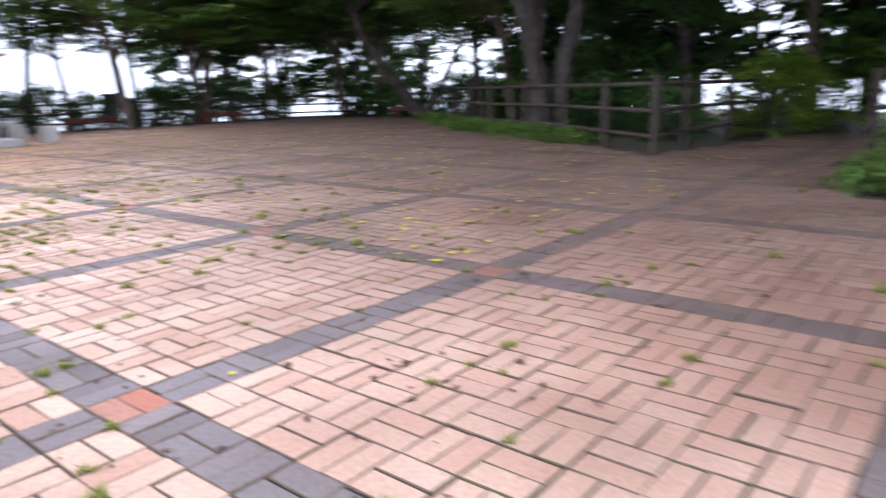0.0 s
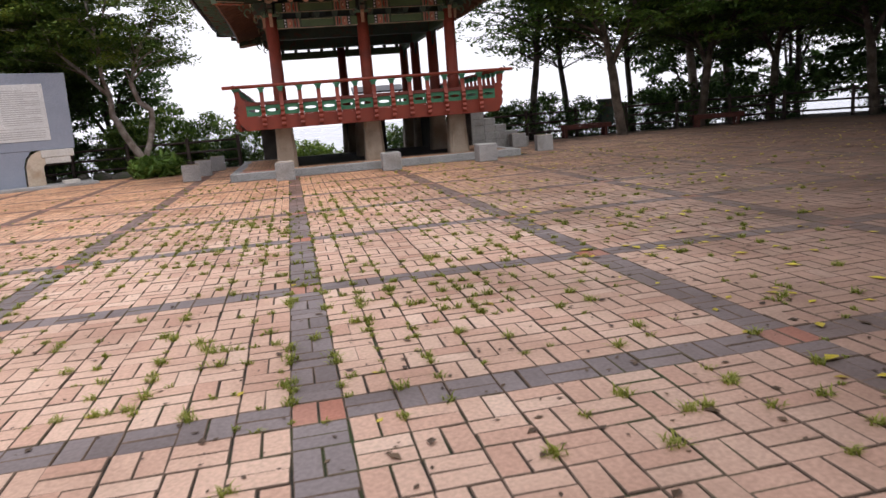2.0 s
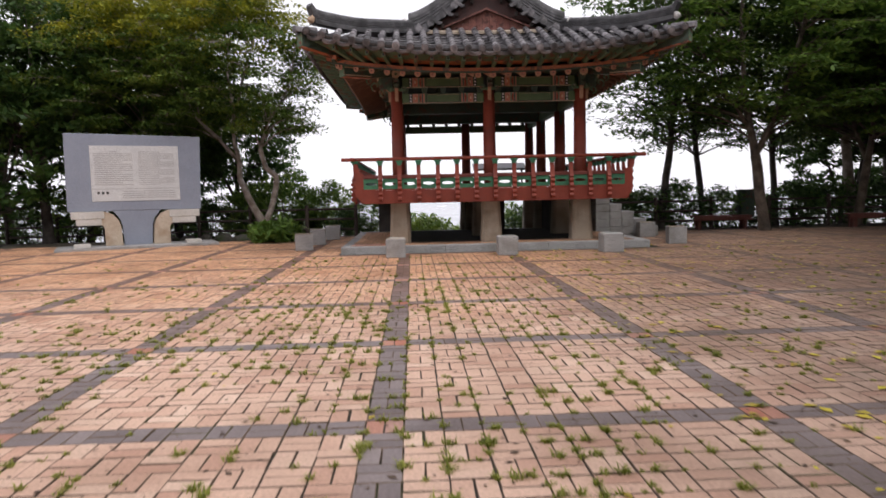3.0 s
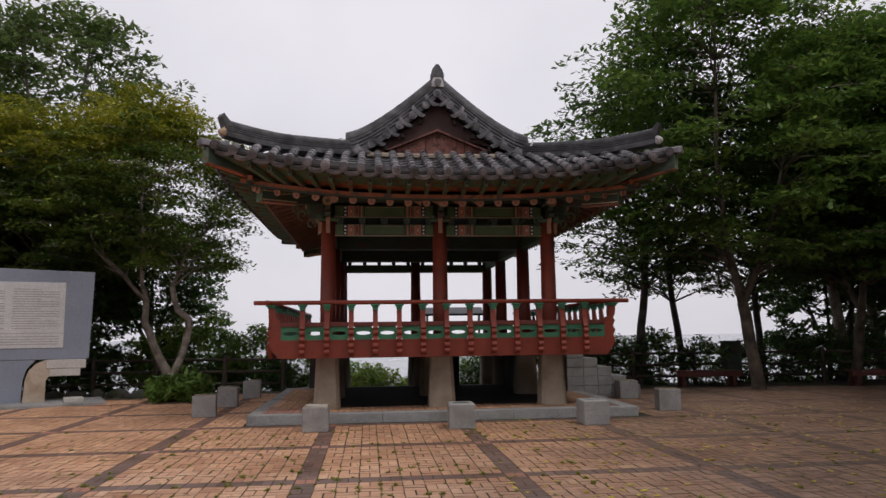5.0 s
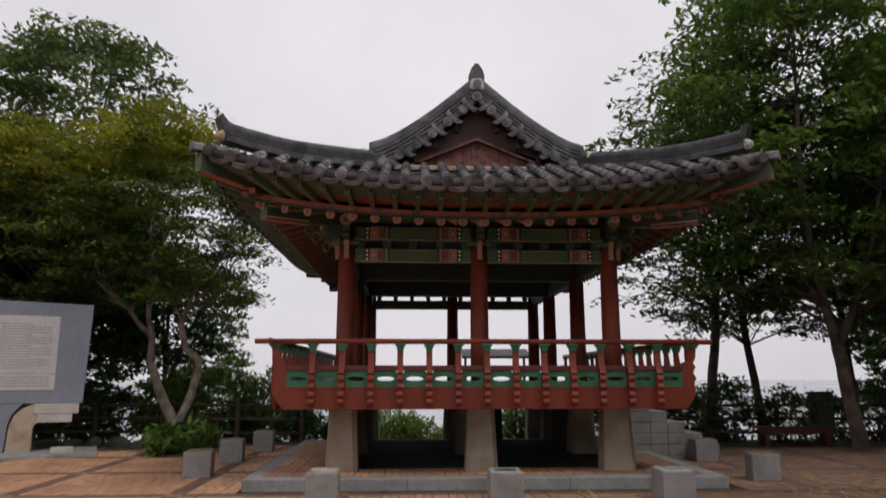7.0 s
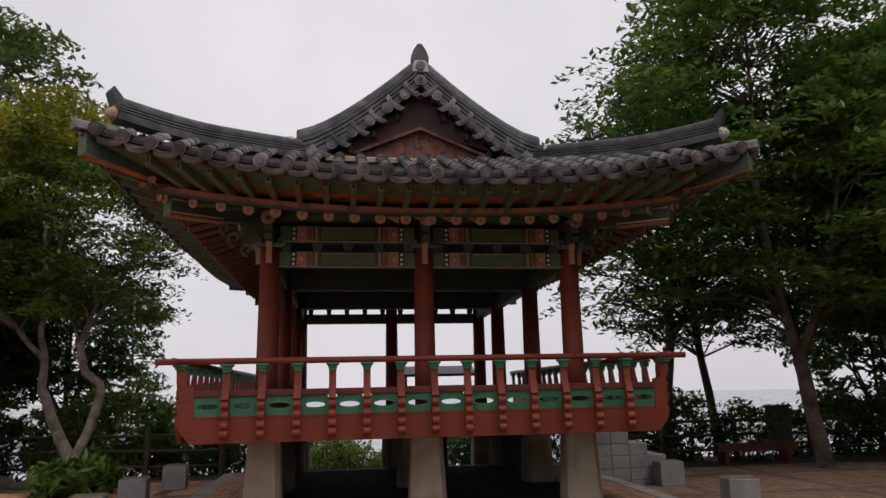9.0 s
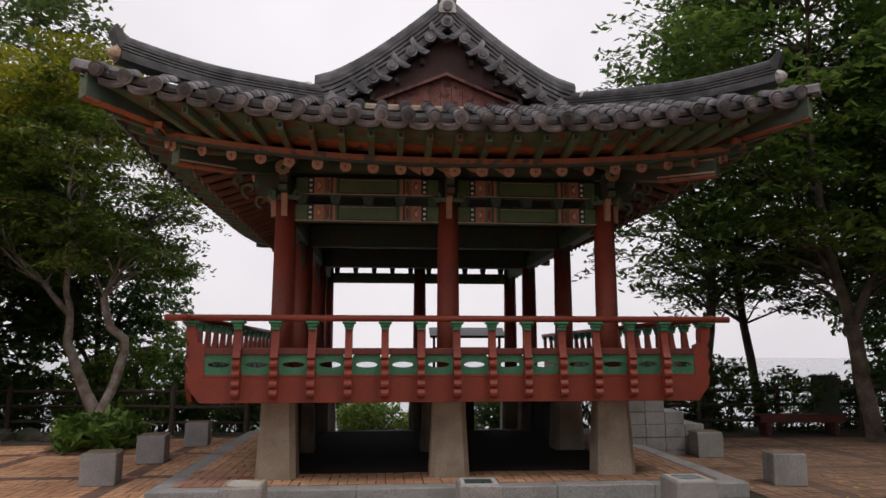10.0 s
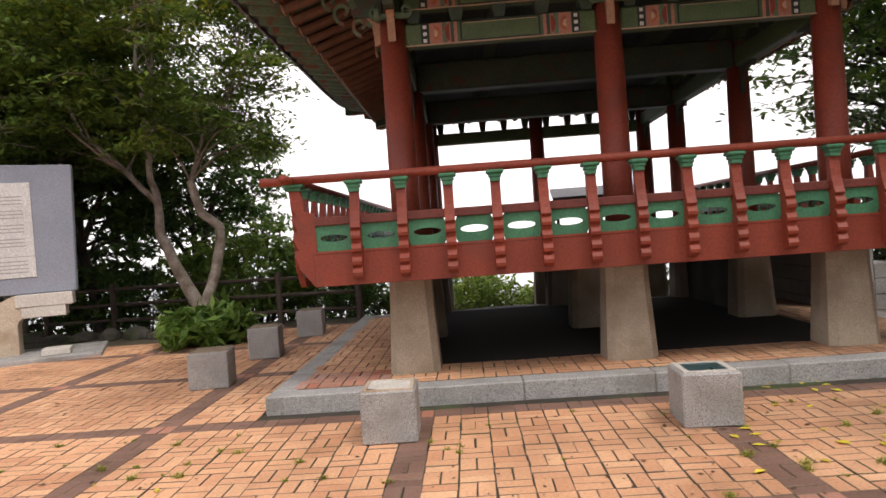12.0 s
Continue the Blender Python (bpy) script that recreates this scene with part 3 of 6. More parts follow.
def painted_beam(p, q, face, z0, z1):
    """A tie beam between two columns; face: the outward direction of its painted side."""
    p, q = Vector(p), Vector(q)
    d = (q - p).normalized()
    ln = (q - p).length
    yaw = math.degrees(math.atan2(d.y, d.x))
    m = pose(p.x, p.y, 0, 0, 0, yaw)
    h = z1 - z0
    a, b = 0.13, ln - 0.13
    o = part("tie_beam", boxed(a, b, -0.085, 0.085, z0, z1, 0.02), GREEN_MID, pavilion, "green tie beam with patterned ends")
    o.matrix_basis = m
    def on(name, x0, x1, u0, u1, proud, mat):
        w = part(name, boxed(x0, x1, -0.085 - proud, -0.08, z0 + u0 * h, z0 + u1 * h, 0.001), mat, o)
        return w
    span = b - a
    mid0, mid1 = a + span * 0.29, b - span * 0.29
    on("panel_outline", mid0, mid1, 0.05, 0.95, 0.003, BLACK)
    on("panel_field", mid0 + 0.018, mid1 - 0.018, 0.12, 0.88, 0.006, GREEN_MID)
    on("panel_line", mid0 + 0.035, mid1 - 0.035, 0.84, 0.865, 0.008, CREAM)
    on("edge_line", a, b, 0.0, 0.045, 0.009, CREAM)
    for s, e in ((1, a), (-1, b)):
        def x(u):
            return e + s * u * span
        def two(name, u0, u1, v0, v1, proud, mat):
            on(name, min(x(u0), x(u1)), max(x(u0), x(u1)), v0, v1, proud, mat)
        two("black_band", 0.085, 0.125, 0.06, 0.96, 0.003, BLACK)
        for v in (0.2, 0.5, 0.8):
            two("white_dot", 0.095, 0.115, v - 0.075, v + 0.075, 0.007, WHITE)
        two("red_band", 0.13, 0.275, 0.06, 0.96, 0.003, PINK)
        two("green_band", 0.196, 0.222, 0.06, 0.96, 0.006, EAVE_GREEN)
        two("blue_band", 0.24, 0.258, 0.06, 0.96, 0.005, GREEN_DARK)
        bm = bmesh.new()
        cxm = x(0.155)
        for rad, pr in ((0.42, 0.006),):
            prof = [(cxm + s * 0.06 * math.sin(t) * 1.1, z0 + h * (0.5 + rad * math.cos(t) * 0.8)) for t in [math.pi * i / 10 for i in range(11)]]
            extrude(bm, prof, "y", -0.085 - pr, -0.08)
        part("petal", bm, ORANGE, o)
        bm = bmesh.new()
        prof = [(cxm + s * 0.035 * math.sin(t) * 1.1, z0 + h * (0.5 + 0.2 * math.cos(t) * 0.8)) for t in [math.pi * i / 10 for i in range(11)]]
        extrude(bm, prof, "y", -0.094, -0.08)
        part("petal_heart", bm, CREAM, o)
        bm = bmesh.new()
        cxm = x(0.235)
        prof = [(cxm - s * 0.05 * math.sin(t), z0 + h * (0.5 + 0.38 * math.cos(t))) for t in [math.pi * i / 10 for i in range(11)]]
        extrude(bm, prof, "y", -0.093, -0.08)
        part("petal", bm, RED_PAINT, o)
    return o


runs = [((COLX[i], COLY[0]), (COLX[i + 1], COLY[0])) for i in range(2)]
runs += [((COLX[i + 1], COLY[3]), (COLX[i], COLY[3])) for i in range(2)]
runs += [((COLX[2], COLY[i]), (COLX[2], COLY[i + 1])) for i in range(3)]
runs += [((COLX[0], COLY[i + 1]), (COLX[0], COLY[i])) for i in range(3)]
for (x0, y0), (x1, y1) in runs:
    low = 0.11 if y0 == y1 == COLY[3] else 0.0
    painted_beam((x0, y0, 0), (x1, y1, 0), None, 3.62 - low, 3.86 - low)
    painted_beam((x0, y0, 0), (x1, y1, 0), None, 4.0, 4.25)
    ln = math.hypot(x1 - x0, y1 - y0)
    k = max(3, round(ln / 0.42))
    for i in range(k):
        f = (i + 0.5) / k
        bm = bmesh.new()
        extrude(bm, [(-0.05, 3.862 - low), (0.05, 3.862 - low), (0.075, 3.96), (0.075, 3.998), (-0.075, 3.998), (-0.075, 3.96)], "y", -0.1, 0.07)
        o = part("bearing_block", bm, GREEN_DARK, pavilion)
        o.matrix_basis = pose(x0 + (x1 - x0) * f, y0 + (y1 - y0) * f, 0, 0, 0, math.degrees(math.atan2(y1 - y0, x1 - x0)))
    bm = bmesh.new()
    tube(bm, (x0, y0, 4.43), (x1, y1, 4.43), 0.118, n=16)
    part("purlin", bm, GREEN_DARK, pavilion, smooth=True)


def scroll(bm, cx, cz, r, turns, start, y0, y1, w=0.028, flip=1):
    """A painted curl cut from board: a spiral band with depth."""
    k = 22
    a, b = [], []
    for i in range(k + 1):
        t = start + turns * 2 * math.pi * i / k
        rr = r * (1 - 0.75 * i / k)
        a.append((cx + flip * (rr + w / 2) * math.cos(t), cz + (rr + w / 2) * math.sin(t)))
        b.append((cx + flip * max(rr - w / 2, 0.004) * math.cos(t), cz + max(rr - w / 2, 0.004) * math.sin(t)))
    rings = [[bm.verts.new((p[0], y, p[1])) for p, y in ((a[i], y0), (a[i], y1), (b[i], y1), (b[i], y0))] for i in range(k + 1)]
    fs = [bm.faces.new((r[j], r[(j + 1) % 4], q[(j + 1) % 4], q[j])) for r, q in zip(rings, rings[1:]) for j in range(4)]
    fs += [bm.faces.new(rings[0]), bm.faces.new(rings[-1][::-1])]
    bmesh.ops.recalc_face_normals(bm, faces=fs)


# brackets on the column heads
for px in COLX:
    for py in COLY:
        if abs(py) < 3 and px == 0:
            continue
        faces = []
        if py == COLY[0]:
            faces.append(0)
        if py == COLY[3]:
            faces.append(180)
        if px == COLX[0]:
            faces.append(-90)
        if px == COLX[2]:
            faces.append(90)
        for yaw in faces:
            m = pose(px, py, 0, 0, 0, yaw)
            bm = bmesh.new()
            extrude(bm, [(-0.135, 3.69), (-0.20, 3.66), (-0.215, 3.90), (-0.27, 3.97), (-0.10, 3.97), (-0.10, 3.69)], "x", -0.04, 0.04)
            o = part("bracket_tongue", bm, TONGUE, pavilion, "faded tan painted bracket tongue")
            o.matrix_basis = m
            bm = bmesh.new()
            extrude(bm, [(-0.10, 3.972), (-0.40, 3.985), (-0.44, 4.05), (-0.36, 4.10), (-0.40, 4.18), (-0.34, 4.27), (-0.10, 4.31)], "x", -0.055, 0.055)
            o = part("bracket_arm", bm, GREEN_DARK, pavilion)
            o.matrix_basis = m
            for s in (-1, 1):
                bm = bmesh.new()
                scroll(bm, s * 0.155, 3.985, 0.075, 0.9, -math.pi / 2, -0.17, -0.12, 0.03, s)
                extrude(bm, [(s * 0.04, 3.91), (s * 0.17, 3.905), (s * 0.2, 3.955), (s * 0.04, 3.97)], "y", -0.165, -0.12)
                o = part("bracket_scroll", bm, EAVE_GREEN, pavilion, "green scroll bracket")
                o.matrix_basis = m
            bm = bmesh.new()
            for i in range(10):
                a = 2 * math.pi * i / 10
                extrude(bm, [(0.10 * math.cos(t) * 0.36 + 0.07 * math.cos(a), 4.28 + 0.10 * math.sin(t) * 0.36 + 0.07 * math.sin(a)) for t in [2 * math.pi * j / 8 for j in range(8)]], "y", -0.47, -0.44)
            o = part("bracket_flower", bm, CREAM, pavilion)
            o.matrix_basis = m
            bm = bmesh.new()
            extrude(bm, [(-0.44, 4.24), (-0.44, 4.32), (-0.1, 4.36), (-0.1, 4.22)], "x", -0.05, 0.05)
            o = part("bracket_arm", bm, EAVE_GREEN, pavilion)
            o.matrix_basis = m

# curved braces in the corners between columns and beams
for (x0, y0), (x1, y1) in runs[4:]:
    ln = math.hypot(x1 - x0, y1 - y0)
    yaw = math.degrees(math.atan2(y1 - y0, x1 - x0))
    for e, s in ((0.13, 1), (ln - 0.13, -1)):
        arc = [(e, 3.22), (e, 3.618), (e + s * 0.46, 3.618)] + [(e + s * (0.40 * (1 - math.cos(t)) + 0.03), 3.26 + 0.33 * math.sin(t)) for t in [math.pi / 2 * (1 - i / 7) for i in range(8)]]
        o = part("curved_brace", extrude(bmesh.new(), arc, "y", -0.03, 0.03), GREEN_DARK, pavilion)
        o.matrix_basis = pose(x0, y0, 0, 0, 0, yaw)

# inside: cross beams and a boarded ceiling
for py in COLY[1:3]:
    part("cross_beam", boxed(-2.2, 2.2, py - 0.14, py + 0.14, 3.62, 4.02, 0.03), GREEN_DARK, pavilion, "heavy green cross beam")
for px in (-1.15, 1.15):
    part("ceiling_beam", boxed(px - 0.08, px + 0.08, -3.7, 3.7, 4.03, 4.2, 0.02), GREEN_DARK, pavilion)
for k in range(24):
    part("ceiling_board", boxed(-2.28 + k * 0.19, -2.28 + k * 0.19 + 0.186, -3.7, 3.7, 4.335, 4.36), CEIL_WOOD, pavilion)


# ---- roof ----
def skirt(L, D, s, q):
    """Height and distance from the centre of the lower roof, side of half length L and reach D, s along it, q from eave to break."""
    Lq, end = L + ((JX if L == EX else JY) - L) * q, (JY if L == EX else JX)
    a = max(-1.0, min(1.0, s / Lq))
    dist = (D - BOW * (1 - a * a)) * (1 - q) + end * q
    z = Z0 + RISE * q + LIFT * abs(a) ** 2.6 * (1 - q) ** 1.3
    return dist, z


def place(side, s, dist, z):
    if side == 0:
        return Vector((s, -dist, z))
    if side == 1:
        return Vector((dist, s, z))
    if side == 2:
        return Vector((-s, dist, z))
    return Vector((-dist, -s, z))


def side_size(side):
    return (EX, EY) if side % 2 == 0 else (EY, EX)


def eave(side, s, inset, dz):
    L, D = side_size(side)
    a = s / L
    return place(side, s, D - BOW * (1 - a * a) - inset, EZ + LIFT * abs(a) ** 2.4 * max(0, 1 - inset / 2.1) ** 0.5 + dz)


def upper(r):
    return JX * (1 - r), Z0 + RISE + TOP * r ** 1.3


def row_path(side, s, step):
    """Points of a tile row from the eave upwards."""
    L, D = side_size(side)
    J = JX if L == EX else JY
    pts = []
    n = 12
    for i in range(n + 1):
        q = i / n
        if abs(s) > L + (J - L) * q + 0.02:
            break
        d, z = skirt(L, D, s, q)
        pts.append(place(side, s, d, z))
    if side % 2 == 1 and abs(s) <= JY + 0.02:
        for i in range(1, 11):
            X, z = upper(i / 10)
            pts.append(place(side, s, X, z))
    if len(pts) < 2:
        return []
    out, carry, last = [pts[0]], 0.0, pts[0]
    for a, b in zip(pts, pts[1:]):
        seg = (b - a).length
        t = step - carry
        while t <= seg:
            out.append(a + (b - a) * (t / seg))
            t += step
        carry = (carry + seg) % step
    if (out[-1] - pts[-1]).length > 0.06:
        out.append(pts[-1])
    return out


PITCH, STEP = 0.32, 0.30
R = 0.082


def tile_frame(p, q):
    d = (q - p).normalized()
    s = d.cross(Vector((0, 0, 1))).normalized()
    u = s.cross(d)
    return Matrix(((s.x, d.x, u.x, p.x), (s.y, d.y, u.y, p.y), (s.z, d.z, u.z, p.z), (0, 0, 0, 1)))


def cover_tile(end_cap):
    """A round cover tile, 0.3 long along +y, slightly tapered."""
    bm = bmesh.new()
    k = 8
    for y0, y1, r0, r1 in ((-0.02, 0.30, R, R * 0.9),):
        a = [bm.verts.new((r0 * math.cos(math.pi * i / k), y0, r0 * math.sin(math.pi * i / k) + 0.005)) for i in range(k + 1)]
        b = [bm.verts.new((r1 * math.cos(math.pi * i / k), y1, r1 * math.sin(math.pi * i / k) - 0.006)) for i in range(k + 1)]
        for i in range(k):
            bm.faces.new((a[i], a[i + 1], b[i + 1], b[i]))
        lip = [bm.verts.new(v.co + Vector((0, 0, -0.02)) * (1 if i in (0, k) else 0.9)) for i, v in enumerate(a)]
        for i in range(k):
            bm.faces.new((a[i + 1], a[i], lip[i], lip[i + 1]))
    if end_cap:
        bmesh.ops.create_cone(bm, cap_ends=True, segments=16, radius1=R * 1.06, radius2=R * 1.06, depth=0.03, matrix=Matrix.Translation((0, -0.03, 0.0)) @ Euler((math.pi / 2, 0, 0)).to_matrix().to_4x4())
        bmesh.ops.create_cone(bm, cap_ends=True, segments=12, radius1=R * 0.72, radius2=R * 0.62, depth=0.012, matrix=Matrix.Translation((0, -0.05, 0.0)) @ Euler((math.pi / 2, 0, 0)).to_matrix().to_4x4())
    bmesh.ops.recalc_face_normals(bm, faces=bm.faces[:])
    return bm


def pan_tile(lip):
    """A concave tile between two rows of cover tiles; lip: the lobed eave face."""
    bm = bmesh.new()
    k, w, sag = 8, PITCH / 2, 0.045
    a = [bm.verts.new((-w + 2 * w * i / k, -0.03, -sag * math.sin(math.pi * i / k) + 0.012)) for i in range(k + 1)]
    b = [bm.verts.new((-w + 2 * w * i / k, 0.30, -sag * math.sin(math.pi * i / k) - 0.012)) for i in range(k + 1)]
    c = [bm.verts.new((-w + 2 * w * i / k, -0.03, -sag * math.sin(math.pi * i / k) - 0.012)) for i in range(k + 1)]
    for i in range(k):
        bm.faces.new((a[i], a[i + 1], b[i + 1], b[i]))
        bm.faces.new((a[i + 1], a[i], c[i], c[i + 1]))
    if lip:
        ww = w * 1.02
        up = [(-ww + 2 * ww * i / k, -sag * math.sin(math.pi * i / k) * 0.95 + 0.014) for i in range(k + 1)]
        lo = [(ww * math.cos(math.pi * i / k), -0.108 * math.sin(math.pi * i / k) ** 0.62 + 0.0) for i in range(1, k)]
        extrude(bm, up + lo, "y", -0.052, -0.03)
        lo2 = [(x * 0.8, z * 0.86) for x, z in lo]
        up2 = [(x * 0.8, z - 0.016) for x, z in up]
        extrude(bm, up2 + lo2, "y", -0.06, -0.05)
        for g in (0.55, 0.3):
            extrude(bm, [(x * 0.8 * (0.6 + 0.4 * g), z - 0.018) for x, z in up] + [(x * 0.82 * (0.55 + 0.45 * g), z * g - 0.022) for x, z in lo], "y", -0.06 - 0.005 * (1.55 - g), -0.058)
    bmesh.ops.recalc_face_normals(bm, faces=bm.faces[:])
    return bm


roof = new("tiled_roof")
roof.parent = pavilion
roof["label"] = "hip-and-gable roof of dark grey clay tiles"
proto = {}
for key, bm in (("cover", cover_tile(False)), ("cover_end", cover_tile(True)), ("pan", pan_tile(False)), ("pan_end", pan_tile(True))):
    me = bpy.data.meshes.new("roof_tile")
    bm.to_mesh(me)
    bm.free()
    me.materials.append(TILE)
    for p in me.polygons:
        p.use_smooth = len(p.vertices) == 4
    proto[key] = me
joined_v, joined_f = [], []


def add_tile(key, m, single):
    if single:
        o = new("roof_tile", proto[key])
        o.parent = roof
        o.matrix_basis = m
        return
    base = len(joined_v)
    joined_v.extend([tuple(m @ v.co) for v in proto[key].vertices])
    joined_f.extend([tuple(base + i for i in p.vertices) for p in proto[key].polygons])


under_v, under_f = [], []
for side in range(4):
    L, D = side_size(side)
    n = int((L - 0.06) / PITCH)
    for k in range(-2 * n - 1, 2 * n + 2):
        s = k * PITCH / 2
        if abs(s) > L - 0.05:
            continue
        path = row_path(side, s, STEP)
        for i in range(len(path) - 1):
            m = tile_frame(path[i], path[i + 1])
            ln = (path[i + 1] - path[i]).length
            m = m @ Matrix.Diagonal((1, min(1.05, ln / 0.30 + 0.02), 1, 1)) @ Matrix.Translation((random.uniform(-0.004, 0.004), 0, random.uniform(-0.003, 0.003)))
            single = side == 0 and (i < 2)
            if k % 2 == 0:
                add_tile("cover_end" if i == 0 else "cover", m @ Matrix.Translation((0, -0.05 if i == 0 else 0, 0.06)), single)
            else:
                add_tile("pan_end" if i == 0 else "pan", m, single)
    # boarding under the tiles
    cols = 40
    grid = []
    for i in range(cols + 1):
        s = -L + 2 * L * i / cols
        line = []
        for q in [0, 0.15, 0.35, 0.6, 1.0]:
            J = JX if L == EX else JY
            Lq = L + (J - L) * q
            d, z = skirt(L, D, s / L * Lq, q)
            line.append(place(side, s / L * Lq, d - 0.03, z - 0.075))
        if side % 2 == 1:
            for r in (0.3, 0.65, 1.0):
                X, z = upper(r)
                line.append(place(side, s / L * JY, X, z - 0.075))
        grid.append(line)
    for i in range(cols):
        for j in range(len(grid[0]) - 1):
            b = len(under_v)
            under_v += [tuple(v) for v in (grid[i][j], grid[i + 1][j], grid[i + 1][j + 1], grid[i][j + 1])]
            under_f.append((b, b + 1, b + 2, b + 3))
o = mesh_part("roof_tiling", joined_v, joined_f, TILE, roof, "rows of grey tiles")
o["kind"] = "stuff"
mesh_part("roof_boarding", under_v, under_f, OLD_WOOD, roof)

# ridges: layered flat tiles under a round capping
RIDGE = [(-0.12, -0.06), (-0.12, 0.035)]
for lvl in range(3):
    RIDGE += [(-0.075, 0.038 + lvl * 0.036), (-0.075, 0.05 + lvl * 0.036), (-0.11 + 0.006 * lvl, 0.052 + lvl * 0.036), (-0.11 + 0.006 * lvl, 0.072 + lvl * 0.036)]
RIDGE += [(-0.06, 0.148), (-0.068, 0.165), (-0.06, 0.205), (-0.03, 0.232)]
RIDGE += [(-u, v) for u, v in RIDGE[::-1]]
RIDGE = [(u, v * 1.15 if v > 0 else v) for u, v in RIDGE]


def hip_point(sx, sy, q):
    return Vector((sx * (EX + (JX - EX) * q), sy * (EY + (JY - EY) * q), Z0 + RISE * max(q, 0) + LIFT * (1 - q) ** 1.3))


for sx in (-1, 1):
    for sy in (-1, 1):
        pts = [hip_point(sx, sy, q) + Vector((0, 0, 0.06 + 0.25 * max(0, (0.55 - q) / 0.55) ** 1.6 + 0.03 * math.sin(math.pi * min(1, q)))) for q in [0.13 + 0.87 * i / 14 for i in range(15)]]
        part("hip_ridge", sweep(bmesh.new(), pts, RIDGE), TILE_DARK, roof, "layered dark grey hip ridge")
        e, d = pts[0], (pts[0] - pts[1]).normalized()
        side = Vector((-d.y, d.x, 0)).normalized()
        m = Matrix(((side.x, d.x, 0, e.x), (side.y, d.y, 0, e.y), (side.z, 0, 1, e.z), (0, 0, 0, 1)))
        bm = extrude(bmesh.new(), [(-0.02, 0.1), (0.02, 0.08), (0.05, 0.16), (0.10, 0.30), (0.07, 0.36), (-0.05, 0.24)], "x", -0.095, 0.095)
        o = part("ridge_end_tile", bm, TILE_DARK, roof, "upturned ridge end tile")
        o.matrix_basis = m
        bm = bmesh.new()
        bmesh.ops.create_icosphere(bm, subdivisions=2, radius=0.1, matrix=Matrix.Translation((0, 0.03, 0.03)) @ Matrix.Diagonal((1.0, 0.9, 0.95, 1)))
        for v in bm.verts:
            v.co += Vector((1, 1, 1)) * noise.noise(v.co * 14) * 0.03
        o = part("plaster_plug", bm, PLASTER if sx > 0 else CREAM, roof, "lump of lime plaster")
        o.matrix_basis = m
        pts2 = [hip_point(sx, sy, q) + Vector((0, 0, 0.02)) for q in (-0.015, 0.05, 0.1, 0.15)]
        bm = sweep(bmesh.new(), pts2, [(-0.09, -0.05), (-0.075, 0.04), (-0.03, 0.075), (0.03, 0.075), (0.075, 0.04), (0.09, -0.05)])
        part("corner_tile", bm, TILE, roof)
        # descending ridge along the verge
        pts = []
        for i in range(13):
            X, z = upper(i / 12)
            pts.append(Vector((sx * max(X, 0.02), sy * (JY - 0.02), z)))
        pts[0] = pts[0] + Vector((sx * 0.1, 0, -0.03))
        part("verge_ridge", sweep(bmesh.new(), pts, [(u * 1.1, v * 1.9 if v > 0 else v) for u, v in RIDGE]), TILE_DARK, roof, "layered grey verge ridge")
        bm = bmesh.new()
        bmesh.ops.create_icosphere(bm, subdivisions=2, radius=0.10, matrix=Matrix.Translation(pts[0] + Vector((sx * 0.10, sy * 0.14, 0.26))))
        for v in bm.verts:
            v.co += Vector((1, 0.6, 1)) * noise.noise(v.co * 17) * 0.03
        part("plaster_plug", bm, PLASTER, roof, "white lime plaster plug")
        # verge tiles, ends facing out over the gable
        X = 0.0
        ln = 0.0
        prev = None
        for i in range(121):
            X, z = upper(1 - i / 120)
            cur = Vector((sx * X, sy * JY, z))
            if prev is not None:
                ln += (cur - prev).length
            prev = cur
            if ln >= 0.17 or i == 0:
                ln = 0.0
                tilt = math.atan2((upper(1 - min(i + 2, 120) / 120)[1] - upper(1 - max(i - 2, 0) / 120)[1]), JX * 4 / 120)
                rot = Matrix.Rotation(0 if sy < 0 else math.pi, 4, "Z")
                m = Matrix.Translation((sx * X, sy * (JY + 0.10), z - 0.0)) @ rot @ Matrix.Rotation(-tilt * (-sx if sy < 0 else sx), 4, "Y")
                cnt = roof.get("count_%d_%d" % (sx, sy), 0)
                roof["count_%d_%d" % (sx, sy)] = cnt + 1
                if cnt % 2 == 0:
                    o = new("verge_tile", proto["cover_end"])
                    o.matrix_basis = m @ Matrix.Translation((0, 0, 0.03))
                else:
                    o = new("verge_tile", proto["pan_end"])
                    o.matrix_basis = m @ Matrix.Translation((0, 0, 0.02)) @ Matrix.Diagonal((1.05, 1, 1, 1))
                o.parent = roof
for key in [k for k in roof.keys() if k.startswith("count_")]:
    del roof[key]
pts = [Vector((0, y, Z0 + RISE + TOP + 0.05 + 0.10 * (abs(y) / JY) ** 2)) for y in [-JY - 0.05 + (2 * JY + 0.1) * i / 12 for i in range(13)]]
part("main_ridge", sweep(bmesh.new(), pts, RIDGE), TILE, roof, "layered grey main ridge")
